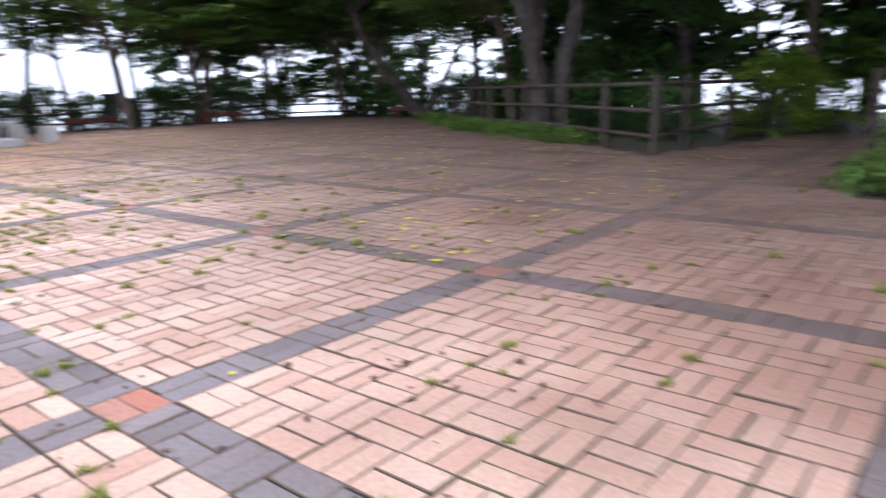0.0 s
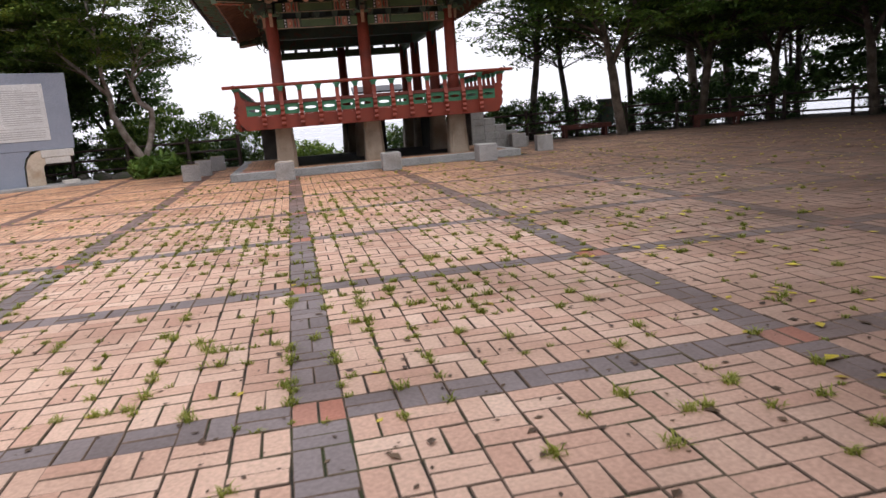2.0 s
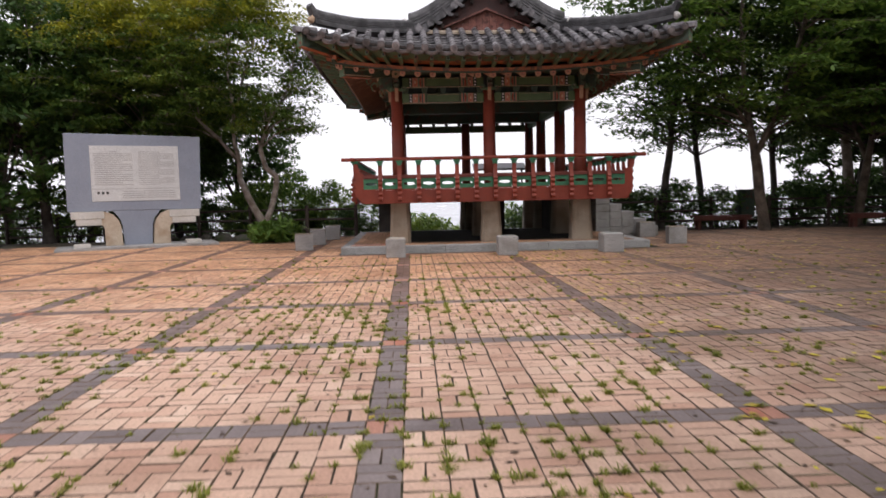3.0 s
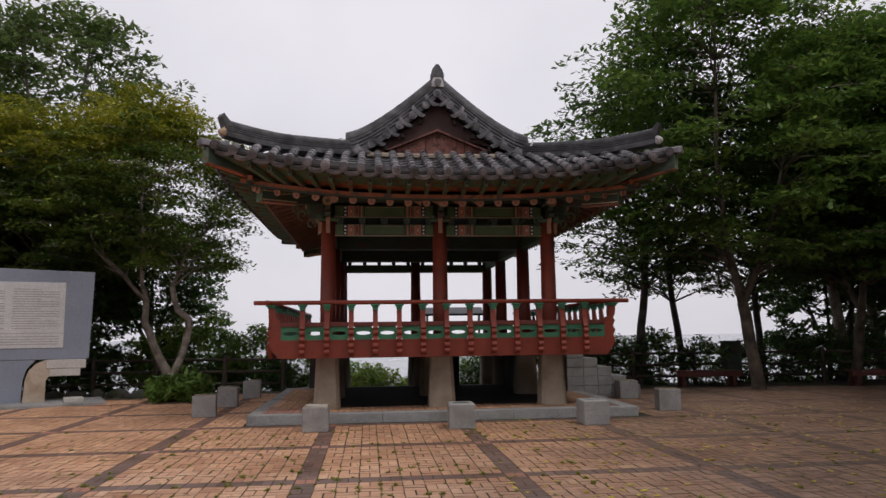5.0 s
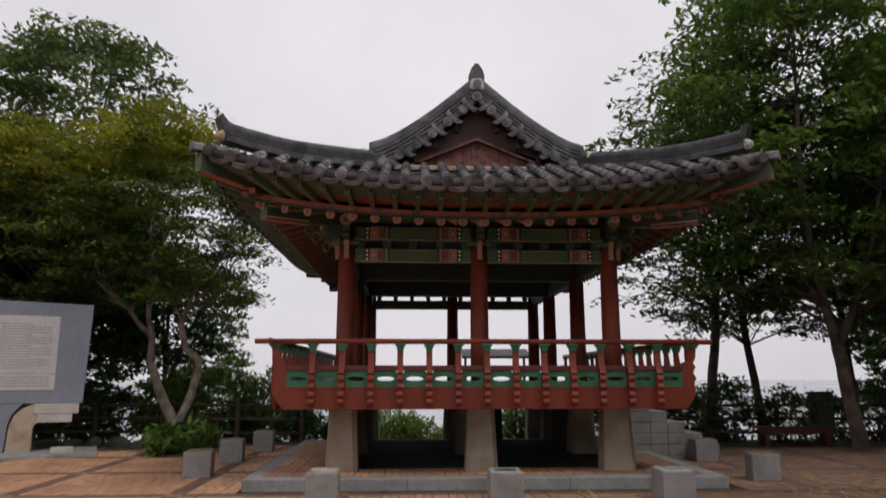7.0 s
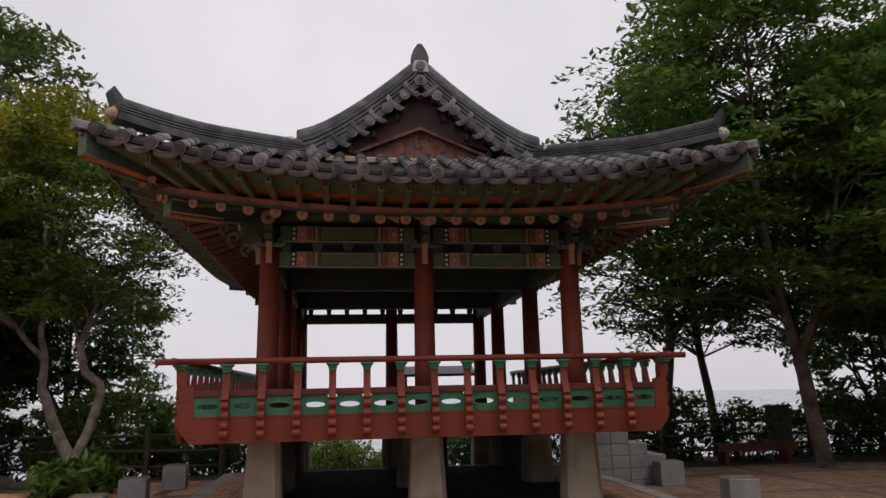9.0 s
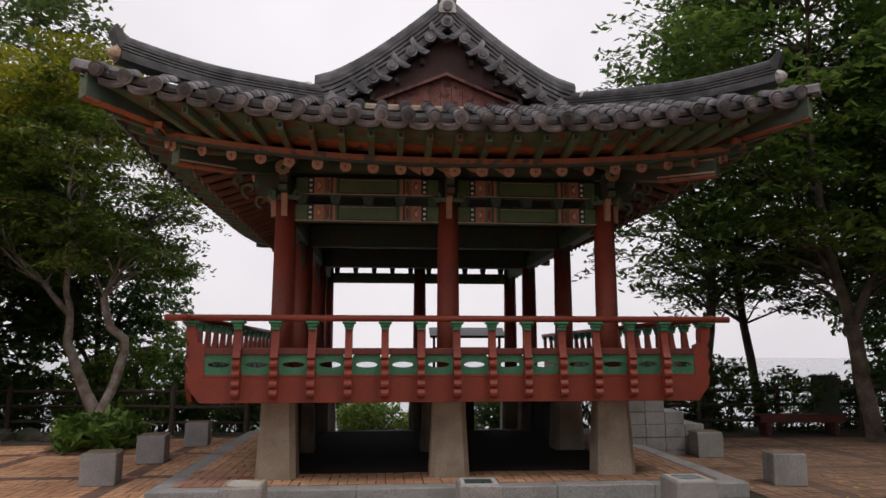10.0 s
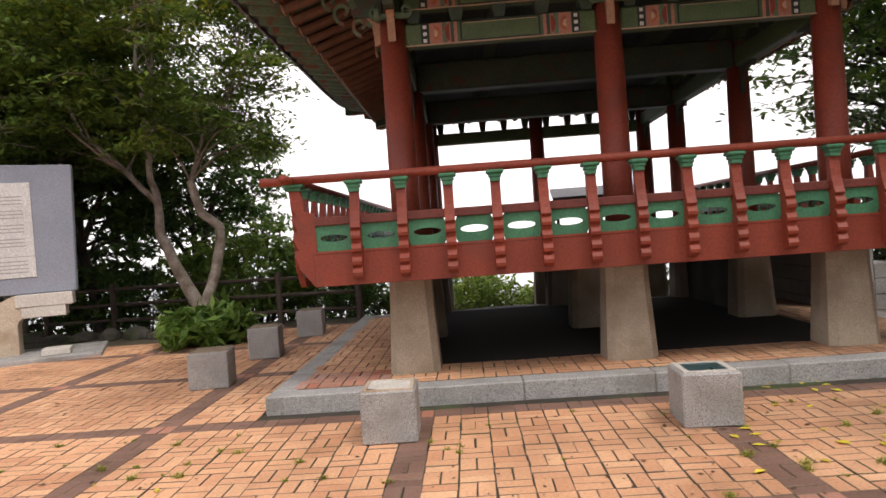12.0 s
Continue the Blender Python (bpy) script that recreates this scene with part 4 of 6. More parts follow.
for sy in (-1, 1):
    bm = extrude(bmesh.new(), [(-0.13, 6.86), (0.13, 6.86), (0.12, 7.0), (0.085, 7.06), (-0.085, 7.06), (-0.12, 7.0)], "y", sy * (JY - 0.02), sy * (JY + 0.12))
    part("ridge_plaster", bm, PLASTER, roof, "pale plaster under the ridge end")
    bm = tube(bmesh.new(), (0, sy * (JY - 0.1), 6.95), (0, sy * (JY + 0.16), 6.95), 0.075, n=16)
    part("ridge_round_tile", bm, TILE, roof)
    bm = extrude(bmesh.new(), [(-0.14, 7.05), (-0.145, 7.15), (-0.105, 7.27), (-0.03, 7.38), (0.03, 7.38), (0.105, 7.27), (0.145, 7.15), (0.14, 7.05), (0.07, 7.10), (-0.07, 7.10)], "y", sy * (JY - 0.06), sy * (JY + 0.06))
    part("ridge_end_tile", bm, TILE_DARK, roof, "dark pointed ridge end tile")
    # gable: boards, bargeboards, base strip
    yg = sy * (JY - 0.17)
    for k in range(-9, 10):
        x0, x1 = k * 0.17 - 0.082, k * 0.17 + 0.082
        top = 6.25 - 0.42 * abs(k * 0.17)
        part("gable_board", boxed(x0, x1, yg - 0.015 + 0.004 * (k % 2), yg + 0.015, 5.36, top), GABLE_WOOD, roof)
    for sx in (-1, 1):
        up = [(sx * upper(i / 10)[0] * 0.98, upper(i / 10)[1] - 0.10) for i in range(11)]
        lo = [(0.0, 5.93), (sx * 1.15, 5.44), (sx * 1.75, 5.40)]
        bm = extrude(bmesh.new(), up + lo, "y", sy * (JY - 0.12), sy * (JY - 0.06))
        part("bargeboard", bm, BARGE, roof, "dark bargeboard")
        bm = beam_between(bmesh.new(), (0, sy * (JY - 0.045), 5.95), (sx * 1.2, sy * (JY - 0.045), 5.445), 0.03, 0.045)
        part("bargeboard_edge", bm, GABLE_WOOD, roof)
        for i in (2, 4, 6, 8):
            X, z = upper(i / 10)
            part("purlin_end", boxed(sx * X - 0.035, sx * X + 0.035, sy * (JY - 0.02) - 0.06, sy * (JY - 0.02) + 0.06, z - 0.29, z - 0.19, 0.01), OLD_WOOD, roof)
    pts = [Vector((x, sy * (JY + 0.06), Z0 + RISE + 0.0 + 0.03 * (x / JX) ** 2)) for x in [-1.5 + 3.0 * i / 12 for i in range(13)]]
    bm = sweep(bmesh.new(), pts, [(-0.07, -0.06), (-0.07, 0.0), (-0.04, 0.03), (0.04, 0.03), (0.07, 0.0), (0.07, -0.06)])
    part("gable_base_strip", bm, TAN_STONE, roof, "tan mortar strip at the foot of the gable")

# ---- eaves: rafters, flying rafters, boards ----
eaves = new("eaves")
eaves.parent = pavilion
eaves["label"] = "painted rafters and boards under the roof edge"
for side in range(4):
    L, D = side_size(side)
    colL, colD = (2.28, 3.80) if side % 2 == 0 else (3.80, 2.28)
    n = int(L / 0.36)
    for k in range(-n, n + 1):
        s = k * 0.36
        if abs(s) > L - 0.5:
            continue
        tip = eave(side, s * (1 - 0.02), 0.72, -0.50)
        if abs(s) <= colL - 0.1:
            root = place(side, s, colD - 0.15, 4.62)
        else:
            sg = 1 if s > 0 else -1
            f = (abs(s) - colL) / (L - colL)
            root = place(side, sg * (colL - 0.1 + 0.25 * (1 - f)), colD - 0.1 + 0.0 * f, 4.6)
        d = (tip - root).normalized()
        bm = tube(bmesh.new(), root, tip, 0.062, 0.058, 10)
        part("rafter", bm, EAVE_GREEN if side == 0 else RAFTER_BROWN, eaves, smooth=False)
        bm = bmesh.new()
        tube(bm, tip - d * 0.005, tip + d * 0.012, 0.074, 0.074, 12)
        o = part("rafter_end", bm, TONGUE, eaves, "painted flower on the rafter end")
        if side in (0, 3):
            bm = bmesh.new()
            a1 = d.cross(Vector((0, 0, 1))).normalized()
            a2 = a1.cross(d)
            for j in range(5):
                t = 2 * math.pi * j / 5
                c = tip + d * 0.012 + (a1 * math.cos(t) + a2 * math.sin(t)) * 0.034
                tube(bm, c, c + d * 0.008, 0.019, 0.019, 7)
            part("flower_petals", bm, PINK, o)
            part("flower_heart", tube(bmesh.new(), tip + d * 0.012, tip + d * 0.024, 0.014, 0.014, 7), GREEN_DARK, o)
        t2 = eave(side, s, 0.13, -0.235)
        r2 = eave(side, s - (1 if s > 0 else -1) * max(0, abs(s) - colL + 0.3) * 0.24, 0.80, -0.315)
        bm = beam_between(bmesh.new(), r2, t2, 0.078, 0.1)
        o = part("flying_rafter", bm, EAVE_GREEN, eaves)
        mid = r2.lerp(t2, 0.55)
        part("flying_rafter_soffit", beam_between(bmesh.new(), r2 - Vector((0, 0, 0.044)), mid - Vector((0, 0, 0.044)), 0.064, 0.008), ORANGE, o, "vermilion root of the rafter")
        d2 = (t2 - r2).normalized()
        bm = beam_between(bmesh.new(), t2 - d2 * 0.03, t2 + d2 * 0.008, 0.082, 0.098)
        part("flying_rafter_end", bm, EAVE_GREEN, o)
        part("end_mark", beam_between(bmesh.new(), t2, t2 + d2 * 0.014, 0.04, 0.05), BLACK, o)
    def curve(inset, dz, m=36, reach=1.0):
        return [eave(side, (-L + 0.02 + (2 * L - 0.04) * i / m) * reach * (1 - inset * 0.05), inset, dz) for i in range(m + 1)]
    Lr = (L - 0.5) / L
    sec = [(-0.045, -0.04), (-0.045, 0.045), (0.045, 0.045), (0.045, -0.04)]
    part("eave_batten", sweep(bmesh.new(), curve(0.70, -0.395, reach=Lr * 1.03), sec), ORANGE, eaves, "vermilion batten")
    part("eave_batten", sweep(bmesh.new(), curve(0.69, -0.445, reach=Lr * 1.03), [(-0.02, -0.018), (-0.02, 0.012), (0.06, 0.012), (0.06, -0.018)]), GREEN_DARK, eaves)
    part("eave_fascia", sweep(bmesh.new(), curve(0.09, -0.125), [(-0.025, -0.045), (-0.025, 0.05), (0.025, 0.05), (0.025, -0.045)]), GREEN_DARK, eaves, "green eave board")
    part("tile_batten", sweep(bmesh.new(), curve(0.05, -0.07), [(-0.03, -0.02), (-0.03, 0.03), (0.03, 0.03), (0.03, -0.02)]), OLD_WOOD, eaves)
    part("tile_bed", sweep(bmesh.new(), curve(0.14, -0.06), [(-0.04, -0.04), (-0.04, 0.1), (0.04, 0.1), (0.04, -0.04)]), TILE_DARK, eaves, "grey mortar bed under the eave tiles")
    def strip(name, i0, z0, i1, z1, mat, reach0, reach1, m=36):
        a, b = curve(i0, z0, m, reach0), curve(i1, z1, m, reach1)
        vs = [tuple(p) for p in a + b]
        mesh_part(name, vs, [(i, i + 1, m + 2 + i, m + 1 + i) for i in range(m)], mat, eaves)
    strip("eave_soffit", 0.80, -0.265, 0.55, -0.225, ORANGE, Lr * 1.02, 1 - 0.57 / L * 1.0)
    strip("eave_soffit", 0.55, -0.225, 0.06, -0.155, EAVE_GREEN, 1 - 0.57 / L, 1.0)
    a = curve(0.74, -0.43, 36, Lr * 1.03)
    b = [place(side, max(-colL, min(colL, (-L + 2 * L * i / 36))), colD - 0.1, 4.72) for i in range(37)]
    vs = [tuple(p) for p in a + b]
    mesh_part("rafter_boarding", vs, [(i, i + 1, 38 + i, 37 + i) for i in range(36)], GREEN_DARK, eaves, "green boards between rafters")
for sx in (-1, 1):
    for sy in (-1, 1):
        root = Vector((sx * 2.2, sy * 3.72, 4.42))
        tip = Vector((sx * (EX - 0.88), sy * (EY - 0.88), EZ + LIFT * 0.55 - 0.62))
        mid = root.lerp(tip, 0.55) - Vector((0, 0, 0.04))
        bm = beam_between(bmesh.new(), root, mid, 0.17, 0.24)
        beam_between(bm, mid, tip, 0.17, 0.23)
        o = part("corner_rafter", bm, GREEN_DARK, eaves, "heavy green corner rafter")
        d = (tip - mid).normalized()
        for v in (0.085, -0.085):
            part("corner_rafter_line", beam_between(bmesh.new(), mid + Vector((0, 0, v)), tip + Vector((0, 0, v)), 0.178, 0.022), CREAM, o, "pale painted line")
        part("corner_rafter_end", beam_between(bmesh.new(), tip, tip + d * 0.015, 0.19, 0.25), EAVE_GREEN, o)
        part("corner_rafter_soffit", beam_between(bmesh.new(), mid - Vector((0, 0, 0.125)), tip - Vector((0, 0, 0.122)), 0.16, 0.02), ORANGE, o)
        a = tip + Vector((-sx * 0.45, -sy * 0.45, 0.33))
        b = Vector((sx * (EX - 0.06), sy * (EY - 0.06), Z0 + LIFT - 0.19))
        o = part("corner_flying_rafter", beam_between(bmesh.new(), a, b, 0.15, 0.25), GREEN_DARK, eaves)
        d = (b - a).normalized()
        part("corner_rafter_end", beam_between(bmesh.new(), b, b + d * 0.015, 0.17, 0.27), EAVE_GREEN, o, "pale green carved end")
        part("corner_rafter_soffit", beam_between(bmesh.new(), a - Vector((0, 0, 0.13)), b - Vector((0, 0, 0.13)), 0.14, 0.02), ORANGE, o)

# cream boards between the rafter ends over the middle column
for x0, x1 in ((-0.66, -0.42), (-0.28, -0.02), (0.12, 0.46), (0.5, 0.74)):
    bm = extrude(bmesh.new(), [(x0, 4.22), (x1, 4.22), (x1 - 0.03, 4.10), (x0 + 0.1, 4.16)], "y", -4.72, -4.69)
    part("rafter_wing", bm, TONGUE, eaves, "pale triangular board")
# carved wings beside the corner column heads
for sx in (-1, 1):
    for sy in (-1, 1):
        bm = bmesh.new()
        for k, (u, z, r) in enumerate(((0.34, 3.9, 0.1), (0.52, 4.06, 0.12), (0.66, 4.2, 0.09))):
            scroll(bm, sx * (2.28 + u), z, r, 0.95, -math.pi / 2, sy * 3.8 - 0.03, sy * 3.8 + 0.03, 0.035, sx)
        extrude(bm, [(sx * 2.42, 3.84), (sx * 2.56, 3.9), (sx * 2.72, 4.1), (sx * 2.8, 4.26), (sx * 2.42, 4.26)], "y", sy * 3.8 - 0.02, sy * 3.8 + 0.02)
        part("carved_wing", bm, EAVE_GREEN, eaves, "green carved bracket wing with scrolls")

# ---- plinth ----
PX0, PX1, PY0, PY1, PZ = -1.52, 5.93, 14.72, 21.15, 0.17
plinth = tagged(mesh_part("plinth", [(PX0 + 0.2, PY0 + 0.2, -0.02), (PX1 - 0.2, PY0 + 0.2, -0.02), (PX1 - 0.2, PY1 - 0.2, -0.02), (PX0 + 0.2, PY1 - 0.2, -0.02),
                                    (PX0 + 0.2, PY0 + 0.2, PZ - 0.012), (PX1 - 0.2, PY0 + 0.2, PZ - 0.012), (PX1 - 0.2, PY1 - 0.2, PZ - 0.012), (PX0 + 0.2, PY1 - 0.2, PZ - 0.012)],
                          [(0, 3, 2, 1), (4, 5, 6, 7), (0, 1, 5, 4), (1, 2, 6, 5), (2, 3, 7, 6), (3, 0, 4, 7)], JOINT), "low paved plinth edged with granite kerbs", "plinth", kind="structure")


def kerb_run(p, q, inward, n):
    p, q, inw = Vector(p), Vector(q), Vector(inward)
    d = (q - p) / n
    for i in range(n):
        a, b = p + d * i, p + d * (i + 1)
        g = d.normalized() * 0.003
        x0, x1 = min(a.x + g.x, b.x - g.x, a.x + inw.x), max(a.x + g.x, b.x - g.x, a.x + inw.x)
        y0, y1 = min(a.y + g.y, b.y - g.y, a.y + inw.y), max(a.y + g.y, b.y - g.y, a.y + inw.y)
        part("kerb_stone", boxed(x0, x1, y0, y1, -0.05, PZ + random.uniform(-0.004, 0.004), 0.012), GRANITE, plinth)


kerb_run((PX0, PY0, 0), (PX1, PY0, 0), (0, 0.26, 0), 6)
kerb_run((PX0, PY0 + 0.262, 0), (PX0, PY1, 0), (0.26, 0, 0), 6)
kerb_run((PX1, PY0 + 0.262, 0), (PX1, PY1, 0), (-0.26, 0, 0), 6)
kerb_run((PX0 + 0.262, PY1, 0), (PX1 - 0.262, PY1, 0), (0, -0.26, 0), 5)

# under-deck shade is painted into this floor's colour
tagged(part("earth_floor", boxed(-0.38, 4.72, 15.83, 20.88, 0.1, PZ + 0.004), EARTH_SHADED), "bare earth floor under the raised deck, its near-black colour holding the shade", "floor", kind="structure")

# walls between the pillars; their dark colour includes under-deck shade
for x0, x1, y0, y1 in ((-0.9, 0.13, 20.92, 21.12), (1.92, 3.22, 20.92, 21.12), (4.26, 4.85, 20.92, 21.12), (-0.24, -0.06, 15.95, 20.9), (4.4, 4.58, 18.35, 20.68)):
    t = thing("low_wall", "stained concrete wall under the raised deck, darkened for the shade there", "wall", at=((x0 + x1) / 2, (y0 + y1) / 2, PZ - 0.01))
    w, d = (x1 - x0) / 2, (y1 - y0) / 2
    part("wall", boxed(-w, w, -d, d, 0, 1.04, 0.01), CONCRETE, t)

# ---- granite blocks round the pavilion ----
def stone_block(x, y, w, h, yaw, plate, label):
    t = thing("stone_block", label, "stone block", group="granite blocks round the pavilion", at=(x, y, 0), yaw=yaw)
    bm = boxed(-w / 2, w / 2, -w / 2, w / 2, 0.0, h, 0.012)
    part("block", bm, GRANITE, t)
    if plate == "plate":
        bm = bmesh.new()
        for a in ((-w / 2 + 0.03, w / 2 - 0.03, -w / 2 + 0.03, -w / 2 + 0.075), (-w / 2 + 0.03, w / 2 - 0.03, w / 2 - 0.075, w / 2 - 0.03), (-w / 2 + 0.03, -w / 2 + 0.075, -w / 2 + 0.075, w / 2 - 0.075), (w / 2 - 0.075, w / 2 - 0.03, -w / 2 + 0.075, w / 2 - 0.075)):
            box(bm, *a, h - 0.003, h + 0.012)
        part("plate_frame", bm, PALE_STONE, t, "pale worn frame")
        part("plate", boxed(-w / 2 + 0.076, w / 2 - 0.076, -w / 2 + 0.076, w / 2 - 0.076, h - 0.002, h + 0.006), TEAL_PLATE, t, "dark teal plate")
    elif plate == "dirt":
        bm = bmesh.new()
        for a in ((-w / 2 + 0.02, w / 2 - 0.02, -w / 2 + 0.02, -w / 2 + 0.05), (-w / 2 + 0.02, w / 2 - 0.02, w / 2 - 0.05, w / 2 - 0.02), (-w / 2 + 0.02, -w / 2 + 0.05, -w / 2 + 0.05, w / 2 - 0.05), (w / 2 - 0.05, w / 2 - 0.02, -w / 2 + 0.05, w / 2 - 0.05)):
            box(bm, *a, h - 0.003, h + 0.014)
        part("plate_frame", bm, TAN_STONE, t, "worn frame left on the top")
        v, f = [], []
        for a in range(13):
            for b in range(13):
                x, y = (a / 12 - 0.5) * (w - 0.1), (b / 12 - 0.5) * (w - 0.1)
                v.append((x, y, h + 0.004 + max(0, 0.03 * noise.noise(Vector((x * 9, y * 9, 2))))))
        for a in range(12):
            for b in range(12):
                f.append((a * 13 + b, a * 13 + 13 + b, a * 13 + 14 + b, a * 13 + 1 + b))
        mesh_part("mortar_bed", v, f, PALE_STONE, t, "rough pale mortar bed", True)
    else:
        part("cap_edge", boxed(-w / 2 + 0.02, w / 2 - 0.02, -w / 2 + 0.02, w / 2 - 0.02, h - 0.002, h + 0.007, 0.003), DIRT, t, "brown weathered top")
    return t


stone_block(-0.19, 13.75, 0.44, 0.415, 1, "dirt", "square granite block, top crusted with mortar, before the plinth")
stone_block(2.31, 13.68, 0.45, 0.415, -2, "plate", "square granite block with a teal plate on top")
stone_block(4.68, 13.72, 0.46, 0.415, 1, "plate", "square granite block with a framed plate, before the plinth")
stone_block(-2.62, 16.32, 0.46, 0.43, 8, "plain", "square granite block with a brown top beside the plinth")
stone_block(-2.52, 18.22, 0.44, 0.45, 6, "plain", "square granite block beside the plinth and a leafy bush")
stone_block(-2.32, 20.30, 0.44, 0.45, 5, "plain", "square granite block by the timber fence")
stone_block(6.95, 18.08, 0.44, 0.43, -4, "plain", "square granite block at the foot of the stone stair")
stone_block(6.86, 15.5, 0.44, 0.43, -10, "plain", "square granite block on the paving by the plinth")

# ---- stone stair at the side ----
stair = thing("stone_stair", "short granite block stair up to the deck", "stair")
for i in range(5):
    top = 1.19 - 0.222 * i
    x0 = 5.56 + (0.42 + 0.36 * (i - 1) if i else 0.0)
    x1 = 5.56 + 0.42 + 0.36 * i
    z1 = top
    k = 0
    while z1 > 0.02:
        z0 = max(-0.02, z1 - 0.225)
        part("stair_stone", boxed(x0 + 0.002, x1 - 0.002, 18.35 + 0.006 * ((i + k) % 3), 20.2, z0 + 0.002, z1 - 0.002, 0.01), GRANITE, stair)
        z1, k = z0, k + 1

# ---- board on a stand on the deck ----
for bx, w in ((3.38, 1.9),):
    t = thing("display_board", "pale slanted display board on dark legs at the deck's rail", "display board", at=(bx, 23.55, 1.37))
    t.scale = (1, 1, 0.93)
    part("board", extrude(bmesh.new(), [(-0.28, 0.86), (0.2, 1.10), (0.2, 1.14), (-0.28, 0.90)], "x", -w / 2, w / 2), METAL, t, "pale grey slanted board")
    part("board_edge", boxed(-w / 2, w / 2, -0.3, -0.281, 0.84, 0.91, 0.004), OLD_WOOD, t)
    for s in (-1, 1):
        part("leg", boxed(s * (w / 2 - 0.12) - 0.03, s * (w / 2 - 0.12) + 0.03, -0.06, 0.0, 0.0, 0.985), OLD_WOOD, t)
    part("stretcher", boxed(-w / 2 + 0.15, w / 2 - 0.15, -0.05, -0.01, 0.55, 0.6), OLD_WOOD, t)

# ---- notice monument ----
sign = thing("notice_monument", "blue-grey notice wall with a white printed sheet on stone arms", "notice board", at=(-8.05, 19.43, -0.03), yaw=24)
sign.scale = (1.07, 1.0, 1.035)
SW = 0.85
prof = [(-2.02 * SW, 1.08), (2.0 * SW, 1.08), (2.07 * SW, 3.2), (-2.0 * SW, 3.26)]
bm = extrude(bmesh.new(), prof, "y", -0.13, 0.13)
bmesh.ops.bevel(bm, geom=bm.edges[:], offset=0.015, segments=1, affect="EDGES")
part("panel", bm, SIGN_BLUE, sign, "blue-grey painted panel")
stem = [(u * SW, v) for u, v in [(-0.42, 0.1), (0.42, 0.1), (0.45, 0.65), (0.52, 0.86), (0.66, 1.02), (0.72, 1.078), (-0.72, 1.078), (-0.66, 1.02), (-0.52, 0.86), (-0.45, 0.65)]]
part("stem", extrude(bmesh.new(), stem, "y", -0.12, 0.12), SIGN_BLUE, sign, "blue-grey stem")
for s in (-1, 1):
    arm = [(u * SW, v) for u, v in [(s * 0.46, 0.1), (s * 0.98, 0.1), (s * 0.98, 0.58), (s * 1.02, 0.66), (s * 1.10, 0.70), (s * 1.78, 0.70), (s * 1.78, 0.86), (s * 1.9, 0.86), (s * 1.9, 1.07), (s * 0.95, 1.07), (s * 0.72, 0.98), (s * 0.58, 0.84), (s * 0.5, 0.65)]]
    part("arm", extrude(bmesh.new(), arm, "y", -0.22, 0.2), TAN_STONE, sign, "tan stone arm with a rounded inner edge")
    part("arm_cap", boxed(min(s * 0.83, s * 1.64), max(s * 0.83, s * 1.64), -0.25, 0.23, 0.87, 1.075, 0.01), PALE_STONE, sign, "pale stone arm cap")
    part("arm_cap", boxed(min(s * 0.9, s * 1.53), max(s * 0.9, s * 1.53), -0.24, 0.22, 0.69, 0.866, 0.01), PALE_STONE, sign)
    part("base_block", boxed(s * 1.4 - 0.2, s * 1.4 + 0.2, -0.75, -0.35, 0.1, 0.2, 0.01), PALE_STONE, sign, "small pale stone block")
part("base_slab", boxed(-2.05, 2.05, -0.95, 0.6, -0.03, 0.1, 0.015), GRANITE, sign, "low granite base slab")
sheet = part("notice_sheet", boxed(-1.10, 1.15, -0.146, -0.13, 1.36, 2.92, 0.003), SIGN_WHITE, sign, "white printed notice sheet")
for k in range(17):
    z = 2.74 - k * 0.058
    w = 0.95 if k else 0.3
    x0 = -1.0 if k else -0.62
    part("text_line", boxed(x0, x0 + w * (1 if k % 5 else 0.72), -0.149, -0.146, z, z + 0.02), SIGN_TEXT, sheet)
    part("text_line", boxed(0.1, 0.1 + 0.93 * (1 if k % 4 else 0.6), -0.149, -0.146, z, z + 0.018), SIGN_TEXT, sheet)
part("sheet_rule", boxed(-1.09, 1.14, -0.149, -0.146, 1.70, 1.712), SIGN_TEXT, sheet)
for k in range(4):
    part("text_line", boxed(-0.35, 1.05, -0.149, -0.146, 1.62 - k * 0.06, 1.637 - k * 0.06), SIGN_TEXT, sheet)
for k in range(3):
    part("seal_mark", boxed(-0.96 + 0.11 * k, -0.9 + 0.11 * k, -0.149, -0.146, 1.56, 1.63), BLACK, sheet)


# ---- log fence ----
def fence_run(points, label, height=1.05):
    t = thing("log_fence", label, "fence")
    for a, b in zip(points, points[1:]):
        a3, b3 = Vector((*a, max(-1.5, ground_height(*a)))), Vector((*b, max(-1.5, ground_height(*b))))
        for h in (height - 0.1, height * 0.58, height * 0.25):
            part("rail", tube(bmesh.new(), a3 + Vector((0, 0, h)), b3 + Vector((0, 0, h)), 0.038, 0.036, 8), FENCE, t, smooth=True)
    for p in points:
        z = max(-1.5, ground_height(*p))
        bm = tube(bmesh.new(), (p[0], p[1], z - 0.1), (p[0], p[1], z + height), 0.068, 0.062, 10)
        tube(bm, (p[0], p[1], z + height), (p[0], p[1], z + height + 0.04), 0.07, 0.05, 10)
        part("post", bm, FENCE, t)


